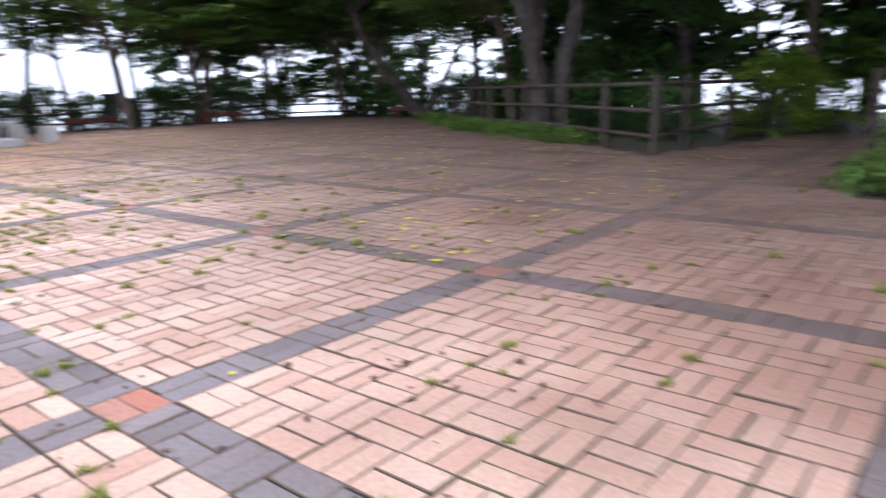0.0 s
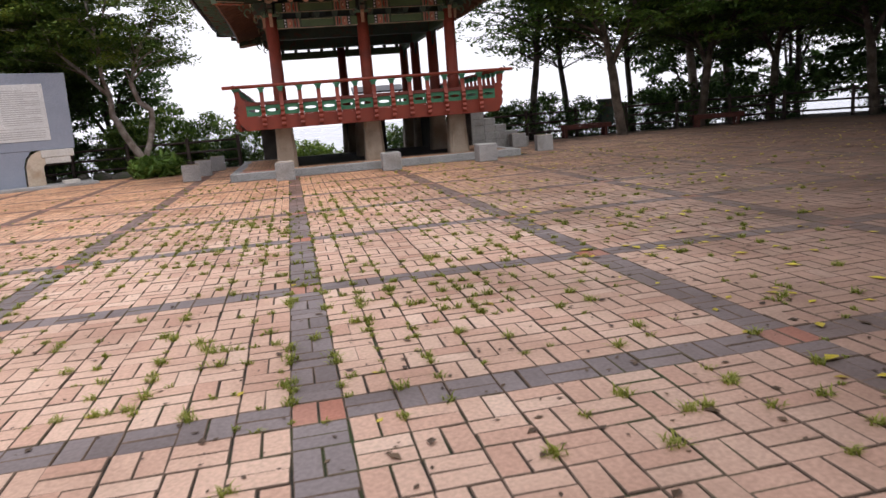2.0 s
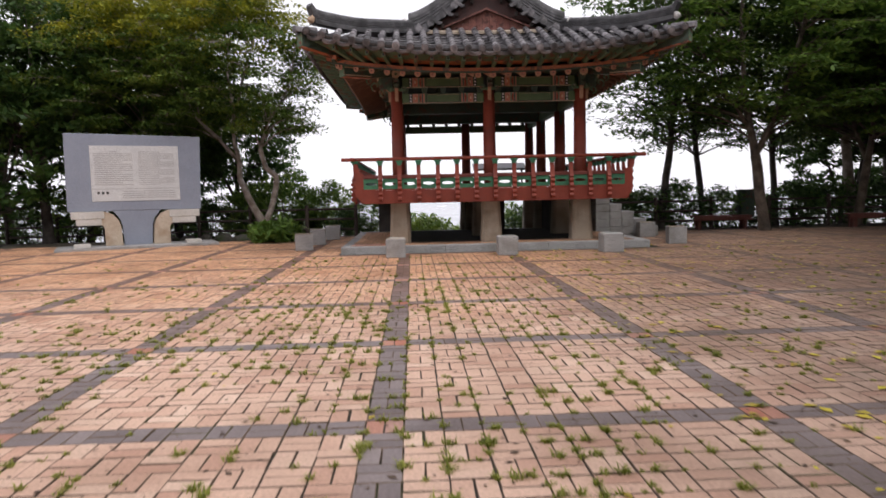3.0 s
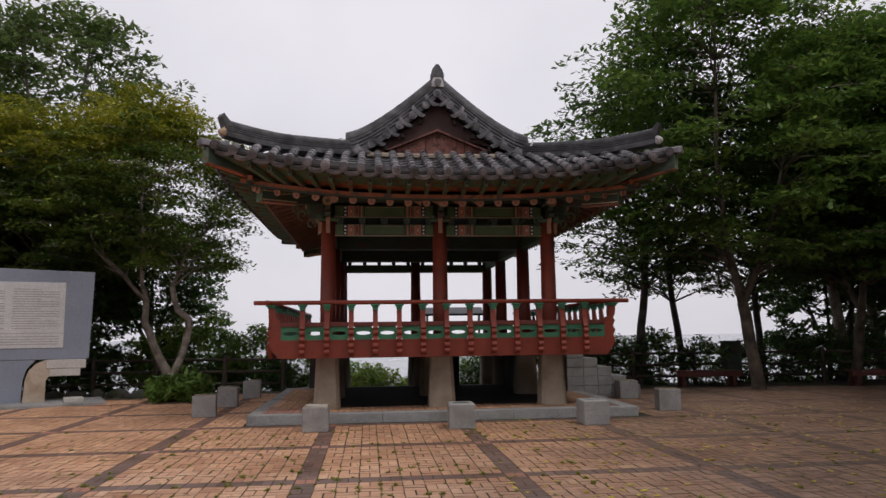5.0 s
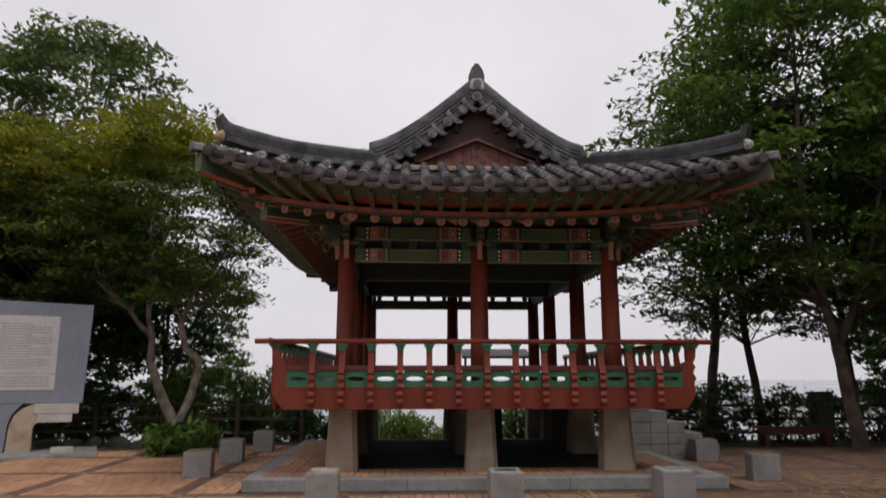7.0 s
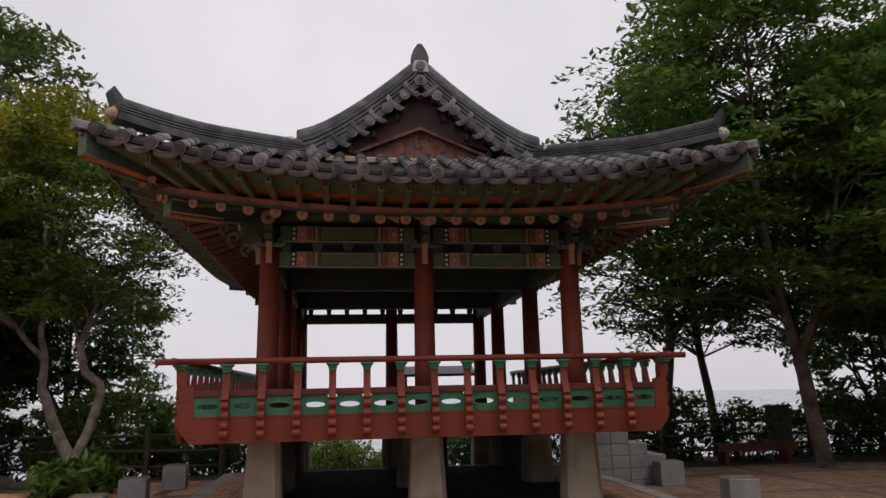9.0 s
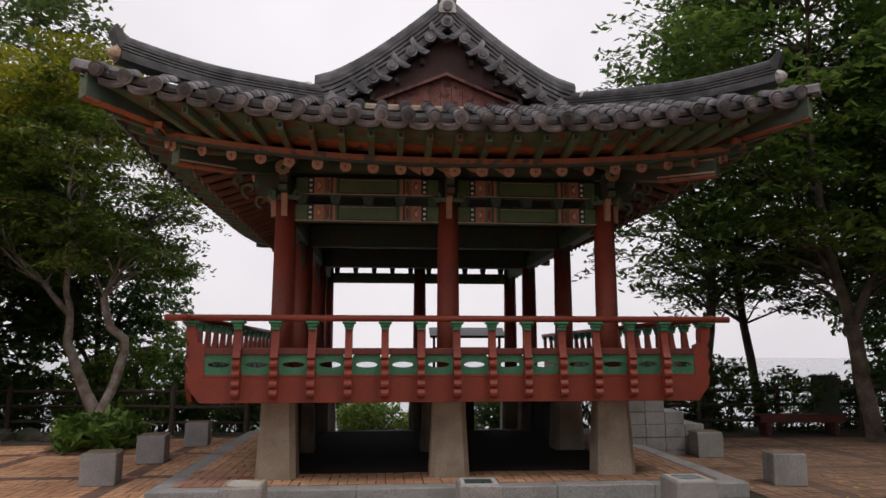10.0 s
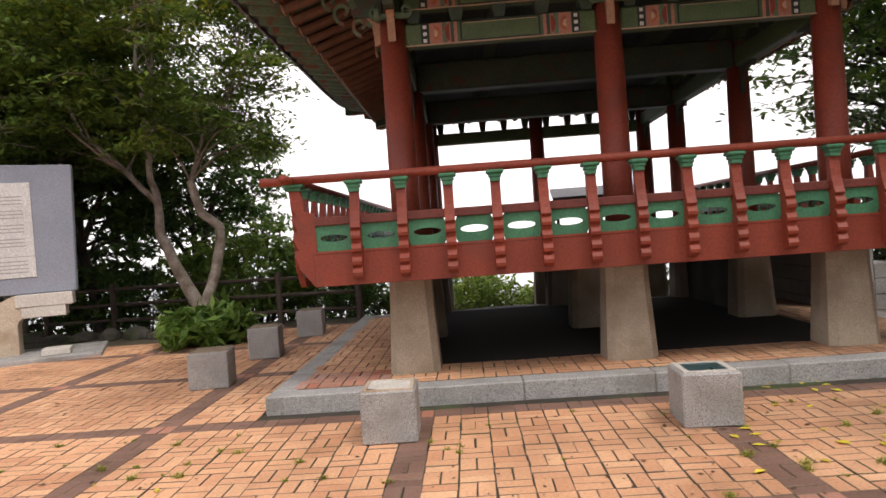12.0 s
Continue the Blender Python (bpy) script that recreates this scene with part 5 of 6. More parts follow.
fence_run([(-16.4, 24.0), (-14.6, 24.2), (-12.8, 24.2), (-11.0, 24.0), (-9.2, 23.7), (-7.4, 23.3), (-5.5, 22.9), (-3.45, 22.45), (-1.75, 22.2)], "brown log fence with three rails along the slope")
fence_run([(6.9, 21.6), (8.6, 21.9), (10.6, 22.0), (12.6, 21.9), (14.6, 21.7), (16.6, 21.3), (18.6, 20.8), (20.4, 19.4), (21.6, 17.4), (21.8, 15.2), (20.9, 13.2)], "brown log fence under the trees beyond the plaza")
fence_run([(17.2, 9.6), (15.6, 7.7), (14.2, 6.0), (13.4, 4.4), (12.3, 2.7), (11.0, 1.1), (9.85, -0.35)], "brown log fence along the shaded plaza edge", 1.25)
fence_run([(9.9, -0.35), (11.6, -0.2), (13.4, -0.4), (15.2, -0.7)], "brown log fence beside the side path", 1.25)
fence_run([(10.9, -3.25), (12.6, -3.75), (14.4, -4.3), (16.0, -4.8)], "brown log fence on the far side of the path", 1.25)

# ---- bench, box ----
bench = thing("red_bench", "long dark red wooden bench under the trees", "bench", at=(10.5, 21.05, 0), yaw=-4)
for k in range(4):
    part("seat_board", boxed(-0.95, 0.95, -0.22 + k * 0.115, -0.22 + k * 0.115 + 0.1, 0.40, 0.44, 0.006), BENCH_RED, bench)
for s in (-1, 1):
    part("leg_frame", box(box(boxed(s * 0.75 - 0.05, s * 0.75 + 0.05, -0.2, -0.1, -0.02, 0.4), s * 0.75 - 0.05, s * 0.75 + 0.05, 0.1, 0.2, -0.02, 0.4), s * 0.75 - 0.045, s * 0.75 + 0.045, -0.1, 0.1, 0.32, 0.398), BENCH_RED, bench)
part("apron", boxed(-0.95, 0.95, -0.235, -0.205, 0.28, 0.398), BENCH_RED, bench)
copy_thing(bench, pose(15.2, 20.05, 0, 0, 0, -6))
copy_thing(bench, pose(20.4, 14.2, 0, 0, 0, -70))
cabinet = thing("green_cabinet", "dark green metal cabinet on a post among the trees", "cabinet", at=(11.75, 21.9, 0))
part("body", boxed(-0.26, 0.26, -0.15, 0.15, 0.3, 1.22, 0.02), GREEN_DARK, cabinet)
part("lid", boxed(-0.29, 0.29, -0.18, 0.18, 1.22, 1.27, 0.015), GREEN_DARK, cabinet)
part("door", boxed(-0.22, 0.22, -0.165, -0.15, 0.36, 1.17, 0.005), GREEN_DARK, cabinet)
part("post", boxed(-0.06, 0.06, -0.06, 0.06, -0.05, 0.3), METAL, cabinet)


# ---- plants ----
rng = np.random.default_rng(5)


def tube_along(verts, faces, pts, radii, n=7):
    base = len(verts)
    for i, p in enumerate(pts):
        d = (pts[min(i + 1, len(pts) - 1)] - pts[max(i - 1, 0)]).normalized()
        s = d.cross(Vector((0.3, 0.9, 0.1))).normalized()
        u = s.cross(d)
        for k in range(n):
            a = 2 * math.pi * k / n
            rr = radii[i] * (1 + 0.12 * noise.noise(p * 3 + Vector((k, 0, 0))))
            verts.append(tuple(p + s * (rr * math.cos(a)) + u * (rr * math.sin(a))))
    for i in range(len(pts) - 1):
        for k in range(n):
            a, b = base + i * n + k, base + i * n + (k + 1) % n
            faces.append((a, b, b + n, a + n))


def bent(p, q, steps, wob, sag=0.0):
    out = []
    off = Vector(rng.uniform(0, 50, 3))
    for i in range(steps + 1):
        f = i / steps
        w = noise.noise_vector(p.lerp(q, f) * 0.9 + off) * wob * math.sin(math.pi * min(1, f * 1.1))
        out.append(p.lerp(q, f) + w + Vector((0, 0, sag * math.sin(math.pi * f))))
    return out


def leaf_cloud(centers, per, spread, flat, size, droop, outward_from, tilt=0.5, long=1.5):
    """Leaves as small folded blades around each centre, lying in loose layers."""
    c = np.repeat(np.array([tuple(p) for p in centers]), per, axis=0)
    n = len(c)
    a = rng.uniform(0, 2 * np.pi, n)
    r = spread * np.sqrt(rng.uniform(0, 1, n)) * np.repeat(rng.uniform(0.6, 1.25, len(centers)), per)
    pos = c + np.stack([r * np.cos(a), r * np.sin(a), rng.normal(0, flat, n) - droop * (r / spread) ** 2], 1)
    yaw = rng.uniform(0, 2 * np.pi, n)
    t1, t2 = rng.normal(0, tilt, n), rng.normal(0, tilt, n)
    d = np.stack([np.cos(yaw) * np.cos(t1), np.sin(yaw) * np.cos(t1), np.sin(t1) - 0.15], 1)
    s = np.stack([-np.sin(yaw) * np.cos(t2), np.cos(yaw) * np.cos(t2), np.sin(t2)], 1)
    z = size * rng.uniform(0.65, 1.3, n)[:, None]
    v = np.stack([pos - d * z * long / 2, pos + s * z * 0.34 - d * z * 0.05, pos + d * z * long / 2, pos - s * z * 0.34 - d * z * 0.05], 1).reshape(-1, 3)
    return v, np.arange(n * 4).reshape(-1, 4)


def crown_centres(count, centre, radii, hollow=0.55, gap=0.1, low=-0.75, seed=0.0):
    out = []
    while len(out) < count:
        v = Vector(rng.normal(0, 1, 3)).normalized()
        f = hollow + (1 - hollow) * rng.uniform() ** 0.7
        if v.z < low:
            continue
        p = Vector((v.x * radii[0] * f, v.y * radii[1] * f, v.z * radii[2] * f))
        lump = noise.noise(Vector((p.x * 0.55 + seed, p.y * 0.55, p.z * 0.7)))
        if lump < -gap and rng.uniform() < 0.85:
            continue
        p *= 1 + 0.28 * noise.noise(v * 1.7 + Vector((seed, 3, 1)))
        out.append(Vector(centre) + p)
    return out


def make_tree(label, stems, centre, radii, count, per, leaf, bark, size=0.12, spread=0.5, seed=0.0, gap=0.1, hollow=0.5, flat=0.06, low=-0.75, r0=0.16):
    """stems: lists of (x, y, z) from the root; twigs then grow to the crown's leaf layers."""
    t = thing("tree", label, "tree", kind="")
    bv, bf = [], []
    anchors = []
    for path, ra, rb in stems:
        pts = [Vector(p) for p in path]
        fine = []
        for a, b in zip(pts, pts[1:]):
            fine += bent(a, b, 4, 0.05)[:-1]
        fine.append(pts[-1])
        rad = [ra + (rb - ra) * (i / (len(fine) - 1)) ** 0.8 for i in range(len(fine))]
        if pts[0].z <= 0.01:
            rad[0] *= 1.45
            fine[0] = fine[0] - Vector((0, 0, 0.15))
        tube_along(bv, bf, fine, rad, 9)
        anchors += [(p, r) for p, r in zip(fine, rad) if p.z > centre[2] - radii[2] * 1.1]
    cs = crown_centres(count, centre, radii, hollow, gap, low, seed)
    limbs = list(anchors)
    for i, c in enumerate(cs[: max(24, count // 5)]):
        near = min(anchors, key=lambda w: (w[0] - c).length + 0.6 * max(0, w[0].z - c.z + 0.4))
        pts = bent(near[0], c, 5, 0.28, 0.15)
        rr = min(near[1] * 0.62, 0.02 + 0.014 * (c - near[0]).length)
        rad = [rr * (1 - 0.8 * j / 5) for j in range(6)]
        tube_along(bv, bf, pts, rad, 5)
        limbs += list(zip(pts[2:], rad[2:]))
    for c in cs[max(24, count // 5):]:
        near = min(limbs, key=lambda w: (w[0] - c).length)
        if (near[0] - c).length < 2.6:
            tube_along(bv, bf, [near[0], near[0].lerp(c, 0.5) + Vector((0, 0, 0.06)), c], [min(near[1] * 0.8, 0.014), 0.008, 0.004], 3)
    mesh_part("trunk", bv, bf, bark, t, "", True)
    v, f = leaf_cloud(cs, per, spread, flat, size, 0.12, centre)
    mesh_part("crown", v.tolist(), f.tolist(), leaf, t)
    return t


def tier_tree(label, stems, axis, zlo, zhi, rad, boughs, sprays, per, leaf, bark, size=0.11, spread=0.6, top=None, seed=0, inner=0.4, arch=0.35, flat=0.05):
    """A tree whose boughs carry flat, slightly drooping sprays of leaves; rad: crown radius over the height 0 to 1; top: leaf of the upper sprays."""
    g = np.random.default_rng(seed + 40)
    t = thing("tree", label, "tree")
    bv, bf, anchors = [], [], []
    for path, ra, rb in stems:
        pts = [Vector(p) for p in path]
        fine = []
        for a, b in zip(pts, pts[1:]):
            fine += bent(a, b, 4, 0.06)[:-1]
        fine.append(pts[-1])
        rr = [ra + (rb - ra) * (i / (len(fine) - 1)) ** 0.8 for i in range(len(fine))]
        if pts[0].z <= 0.01:
            rr[0] *= 1.4
            fine[0] = fine[0] - Vector((0, 0, 0.15))
        tube_along(bv, bf, fine, rr, 10)
        anchors += [(p, r) for p, r in zip(fine, rr) if p.z > zlo * 0.55]
    low_c, top_c = [], []
    for i in range(boughs):
        u = (i + g.uniform(0.1, 0.9)) / boughs
        a = i * 2.39996 + g.uniform(-0.5, 0.5)
        z = zlo + (zhi - zlo) * u
        lump = 1 + 0.30 * noise.noise(Vector((math.cos(a) * 1.3, math.sin(a) * 1.3, z * 0.5 + seed)))
        reach = rad(u) * lump * (inner + (1 - inner) * g.uniform() ** 0.55)
        tip = Vector((axis[0] + reach * math.cos(a), axis[1] + reach * math.sin(a), z))
        near = min(anchors, key=lambda w: (w[0] - tip).length + 1.5 * max(0, w[0].z - z + 0.5))
        pts = bent(near[0], tip, 7, 0.22, arch * min(1.0, reach / 3))
        r0 = min(near[1] * 0.6, 0.012 + 0.011 * (tip - near[0]).length)
        tube_along(bv, bf, pts, [r0 * (1 - 0.85 * j / 7) for j in range(8)], 5)
        side = Vector((-math.sin(a), math.cos(a), 0))
        for k in range(sprays):
            f = 1.0 - 0.62 * (k + g.uniform(-0.3, 0.3)) / sprays
            p = pts[min(7, max(1, int(round(f * 7))))]
            c = p + side * g.normal(0, 0.42 * spread / 0.6) + Vector((g.normal(0, 0.12), g.normal(0, 0.12), g.normal(0.02, 0.08)))
            tube_along(bv, bf, [p, p.lerp(c, 0.55) + Vector((0, 0, 0.04)), c], [0.012, 0.008, 0.004], 3)
            (top_c if top and u + g.normal(0, 0.08) > 0.62 else low_c).append(c)
    mesh_part("trunk", bv, bf, bark, t, "", True)
    v, f = leaf_cloud(low_c, per, spread, flat, size, 0.16, None, 0.38)
    mesh_part("crown", v.tolist(), f.tolist(), leaf, t)
    if top_c:
        v, f = leaf_cloud(top_c, per, spread, flat, size, 0.16, None, 0.38)
        mesh_part("crown_top", v.tolist(), f.tolist(), top, t, "yellow-green upper leaves")
    return t


def simple_stems(h, lean, r, fork, spread, seed):
    g = np.random.default_rng(seed)
    top = (lean[0], lean[1], fork)
    out = [([(0, 0, 0), (lean[0] * 0.3, lean[1] * 0.3, fork * 0.5), top], r, r * 0.72)]
    for k in range(4):
        a = 2 * math.pi * (k + g.uniform(0, 0.6)) / 4
        m = (top[0] + spread * 0.4 * math.cos(a), top[1] + spread * 0.4 * math.sin(a), fork + (h - fork) * g.uniform(0.3, 0.45))
        e = (top[0] + spread * math.cos(a), top[1] + spread * math.sin(a), fork + (h - fork) * g.uniform(0.65, 0.9))
        out.append(([top, m, e], r * 0.55, r * 0.12))
    out.append(([top, (top[0] * 1.2, top[1] * 1.2, h * 0.72), (top[0] * 1.1 + 0.2, top[1] * 1.1, h * 0.92)], r * 0.6, r * 0.1))
    return out


# the forked maple beside the pavilion
maple = tier_tree("forked maple with pale twisted stems and yellow-green crown",
                  [([(0, 0, 0), (-0.03, 0, 0.6), (-0.5, 0.1, 1.45), (-0.74, 0.15, 2.0), (-0.74, 0.15, 2.65), (-0.88, 0.2, 3.1), (-0.88, 0.25, 4.3), (-1.0, 0.2, 5.4), (-0.9, 0.2, 6.8)], 0.155, 0.02),
                   ([(-0.74, 0.15, 2.62), (-1.32, 0.1, 3.3), (-2.0, -0.1, 4.05), (-2.4, 0, 4.9), (-3.0, 0.1, 5.8)], 0.07, 0.02),
                   ([(-0.01, 0, 0.35), (0.17, 0.05, 0.8), (0.44, 0.1, 1.7), (0.46, 0.1, 2.1), (0.16, 0.05, 2.35), (0.0, 0, 3.0)], 0.115, 0.075),
                   ([(0.0, 0, 3.0), (0.2, 0.3, 3.9), (0.8, 0.2, 4.6), (1.1, 0.1, 5.4)], 0.055, 0.02),
                   ([(-0.88, 0.25, 4.0), (-0.4, -0.5, 5.0), (0.1, -1.1, 6.0)], 0.05, 0.015)],
                  (-1.0, 0.5), 3.6, 8.7, lambda u: 3.6 * math.sqrt(max(0.05, 1 - (max(0, u - 0.32) / 0.70) ** 2)) * (0.74 + 0.8 * min(u, 0.32)), 128, 6, 60, LEAF_MAPLE, BARK_PALE, 0.098, 0.52, LEAF_MAPLE_TOP, 2, 0.3)
maple.matrix_basis = pose(-4.75, 21.5, -0.02)
maple_far = copy_thing(maple, pose(-9.6, 23.4, -0.3, 0, 0, 150))
maple_far["label"] = "broad yellow-green maple behind the notice monument"


def branching(lean, fork, h, r, spread, seed):
    """Stems of a tall tree: a leaning bole that parts into a few upright limbs."""
    g = np.random.default_rng(seed)
    top = (lean[0], lean[1], fork)
    out = [([(0, 0, 0), (lean[0] * 0.35, lean[1] * 0.35, fork * 0.45), top], r, r * 0.75)]
    for k in range(4):
        a = 2 * math.pi * (k + g.uniform(0, 0.7)) / 4
        w = spread * g.uniform(0.6, 1.1)
        out.append(([top, (top[0] + w * 0.35 * math.cos(a), top[1] + w * 0.35 * math.sin(a), fork + (h - fork) * 0.3), (top[0] + w * math.cos(a), top[1] + w * math.sin(a), fork + (h - fork) * g.uniform(0.6, 0.9))], r * 0.55, r * 0.12))
    return out


def broad(u):
    return 4.9 * math.sqrt(max(0.04, 1 - (max(0, u - 0.45) / 0.58) ** 2)) * (0.72 + 0.62 * min(u, 0.45))


def slim(u):
    return 2.9 * math.sqrt(max(0.05, 1 - ((u - 0.4) / 0.62) ** 2))


main_stems = [([(0, 0, 0), (-0.15, 0, 1.0), (-0.34, 0, 2.4)], 0.175, 0.15), ([(-0.34, 0, 2.4), (-0.6, 0.2, 4.2), (-0.7, 0.3, 6.5), (-0.5, 0.3, 10.5)], 0.13, 0.03),
              ([(-0.34, 0, 2.4), (0.1, -0.2, 3.4), (0.5, -0.3, 4.6), (1.2, -0.4, 7.5)], 0.11, 0.03), ([(-0.46, 0.1, 3.2), (-1.6, -0.3, 4.6), (-2.6, -0.4, 6.0)], 0.07, 0.02)]
protos = [tier_tree("tall broad tree with layered green leaves", main_stems, (-0.2, 0.1), 3.5, 12.8, broad, 185, 5, 42, LEAF_GREEN, BARK_WARM, 0.145, 0.66, None, 5, 0.3),
          tier_tree("slender dark tree with a high open crown", branching((0.3, -0.2), 3.6, 9.5, 0.13, 1.8, 4), (0.2, -0.2), 3.0, 9.8, slim, 84, 4, 32, LEAF_MID, BARK, 0.135, 0.6, None, 9, 0.35),
          make_tree("dense dark tree on the slope", simple_stems(9.0, (-0.2, 0.3), 0.2, 2.6, 2.6, 5), (-0.2, 0.3, 5.6), (3.6, 3.6, 3.6), 400, 34, LEAF_DARK, BARK, 0.18, 0.55, 11, 0.06, 0.4, 0.07, -0.85),
          tier_tree("light green tree rising over the others", branching((0.2, 0.2), 3.6, 11, 0.2, 2.4, 6), (0.2, 0.2), 3.8, 11.4, lambda u: slim(u) * 1.2, 120, 5, 40, LEAF_LIGHT, BARK_PALE, 0.14, 0.62, None, 14, 0.35),
          make_tree("low dense tree of the wooded slope", simple_stems(7.0, (0.2, 0.1), 0.14, 1.2, 2.4, 7), (0.1, 0.1, 3.7), (3.3, 3.3, 3.4), 250, 28, LEAF_DARK, BARK, 0.24, 0.55, 21, 0.06, 0.4, 0.07, -0.85)]
used = set()


def put_tree(kind, x, y, yaw, size=1.0, label=""):
    z = ground_height(x, y) - 0.02
    m = pose(x, y, max(z, -6), 0, 0, yaw) @ Matrix.Diagonal((size, size, size, 1))
    if kind not in used:
        used.add(kind)
        protos[kind].matrix_basis = m
        o = protos[kind]
    else:
        o = copy_thing(protos[kind], m)
        o.matrix_basis = m
    if label:
        o["label"] = label
    return o


put_tree(0, 11.3, 19.65, 0, 1.0, "tall tree with a pale trunk and layered leaves beside the plaza")
for kind, x, y, yaw, size in ((1, 9.0, 22.4, 40, 1.12), (0, 15.4, 21.4, 130, 0.9), (1, 10.8, 23.2, 160, 1.0), (1, 13.4, 23.0, 250, 1.0), (3, 15.8, 22.3, 100, 1.0), (0, 18.6, 21.6, 200, 0.95), (0, 20.9, 18.9, 10, 1.05),
                             (0, 21.5, 17.3, 90, 1.05), (1, 21.4, 12.0, 300, 1.0), (1, 19.0, 9.8, 200, 1.0), (2, 21.5, 7.0, 240, 1.1),
                             (0, 16.6, 6.8, 310, 0.95), (2, 17.5, 2.0, 60, 1.0), (3, 19.5, 25.5, 60, 1.05), (2, 22.0, -1.5, 10, 1.1),
                             # in this row, trees at y -7 or less are unseen, added for shade
                             (3, 16.0, -7.0, 80, 0.9), (0, 10.4, -4.9, 170, 0.95), (2, 10.5, -10.0, 280, 1.0), (0, 8.7, -5.4, 70, 1.0), (1, 6.6, -9.5, 20, 1.0), (2, 0.0, -12.5, 60, 1.0), (2, -8.0, -12.0, 190, 1.0), (3, -14.5, -8.0, 10, 1.0),
                             (2, -8.6, 24.9, 70, 0.85), (2, -12.3, 22.6, 150, 0.95), (3, -10.6, 27.2, 40, 1.3), (2, -15.5, 20.0, 300, 1.0), (3, -15.2, 25.5, 210, 1.05), (2, -6.6, 26.4, 10, 0.72), (2, -18.5, 14.0, 90, 1.0), (1, -12.0, 25.0, 90, 1.0),
                             (4, 22.5, 9.2, 250, 1.05), (4, 17.2, 25.2, 0, 0.8), (1, 20.4, 22.4, 75, 0.95), (2, 24.0, 16.9, 120, 0.95), (1, 23.0, 19.9, 210, 1.0), (1, 16.8, 23.6, 330, 0.9), (4, 19.6, 5.2, 300, 1.1), (4, 17.6, 4.4, 20, 0.95),
                             (4, 19.5, 0.6, 90, 1.1), (4, 18.6, -3.0, 60, 1.0), (2, 21.0, -6.0, 200, 1.0), (4, 21.0, -4.6, 140, 1.1), (4, 18.2, -7.6, 190, 1.0), (4, 25.8, 22.6, 280, 1.2), (4, 22.6, 26.0, 320, 1.2), (4, -13.8, 22.0, 30, 0.9), (4, -9.8, 25.8, 110, 0.9), (4, -17.2, 17.6, 170, 1.0), (0, 25.0, 7.5, 40, 1.0), (0, 15.9, -1.4, 220, 0.95), (3, 20.0, 2.6, 120, 1.0)):
    put_tree(kind, x, y, yaw, size)
# old multi-stemmed tree and a leaning forked tree at the shaded edge
old_tree = make_tree("old dark tree with several thick stems at the plaza edge",
                     [([(0, 0, 0), (0.1, 0.15, 1.4), (-0.1, 0.5, 3.0), (-0.5, 1.2, 5.0)], 0.34, 0.12), ([(0.45, -0.15, 0), (0.5, -0.3, 1.6), (0.6, -0.7, 3.2), (0.4, -1.6, 5.2)], 0.32, 0.11),
                      ([(0.1, 0.1, 1.2), (-0.5, -0.1, 2.6), (-1.4, -0.5, 4.2)], 0.14, 0.05), ([(0.3, 0.3, 1.0), (1.0, 0.6, 3.0), (1.7, 0.8, 5.0)], 0.13, 0.05)],
                     (-2.0, -0.9, 6.3), (6.4, 6.4, 3.0), 540, 34, LEAF_MID, BARK, 0.15, 0.5, 31.0, -0.05, 0.4, 0.07, -0.9)
old_tree.matrix_basis = pose(13.5, 4.0, -0.03)
lean_tree = make_tree("leaning forked tree with a dark trunk behind the plaza edge",
                      [([(0, 0, 0), (-0.75, 0.55, 1.3), (-1.7, 1.3, 2.9), (-2.3, 1.9, 5.0)], 0.31, 0.10), ([(0.05, -0.05, 0.0), (0.7, -0.55, 1.6), (1.5, -1.1, 3.4), (1.9, -1.5, 5.2)], 0.15, 0.05)],
                      (-1.4, 0.0, 6.2), (5.0, 5.0, 2.6), 460, 34, LEAF_MID, BARK, 0.15, 0.55, 41.0, 0.06, 0.4, 0.07, -0.9)
lean_tree.matrix_basis = pose(19.6, 13.0, -0.03)


def make_shrub(label, w, h, count, per, leaf, size, seed, spread=0.22, long=1.6):
    t = thing("shrub", label, "shrub")
    cs = crown_centres(count, (0, 0, h * 0.5), (w, w, h * 0.55), 0.45, 0.2, -0.95, seed)
    cs = [Vector((c.x, c.y, max(c.z, 0.06))) for c in cs]
    bv, bf = [], []
    for c in cs[:26]:
        tube_along(bv, bf, bent(Vector((c.x * 0.15, c.y * 0.15, -0.05)), c, 4, 0.08), [0.018, 0.015, 0.012, 0.008, 0.004], 4)
    mesh_part("stem", bv, bf, BARK, t)
    v, f = leaf_cloud(cs, per, spread, 0.06, size, 0.05, None, 0.6, long)
    mesh_part("foliage", v.tolist(), f.tolist(), leaf, t)
    return t


bush = make_shrub("low glossy green bush at the foot of the maple", 0.85, 0.62, 150, 12, LEAF_SHRUB, 0.15, 3.0, 0.16, 1.9)
bush.matrix_basis = pose(-4.05, 19.95, 0.0)
shrubs = [make_shrub("dark hedge shrub by the log fence", 1.15, 1.7, 150, 18, LEAF_DARK, 0.11, 11.0, 0.3),
          make_shrub("leafy green shrub on the slope", 1.2, 2.2, 170, 18, LEAF_SHRUB, 0.115, 17.0, 0.32),
          make_shrub("bright yellow-green shrub beyond the paving", 1.2, 1.6, 150, 18, LEAF_BRIGHT, 0.11, 23.0, 0.3)]
shrub_used = set()


def put_shrub(kind, x, y, yaw, size, lift=0.0):
    m = pose(x, y, max(ground_height(x, y), -6) - 0.02 + lift, 0, 0, yaw) @ Matrix.Diagonal((size, size, size, 1))
    if kind not in shrub_used:
        shrub_used.add(kind)
        shrubs[kind].matrix_basis = m
    else:
        copy_thing(shrubs[kind], m).matrix_basis = m


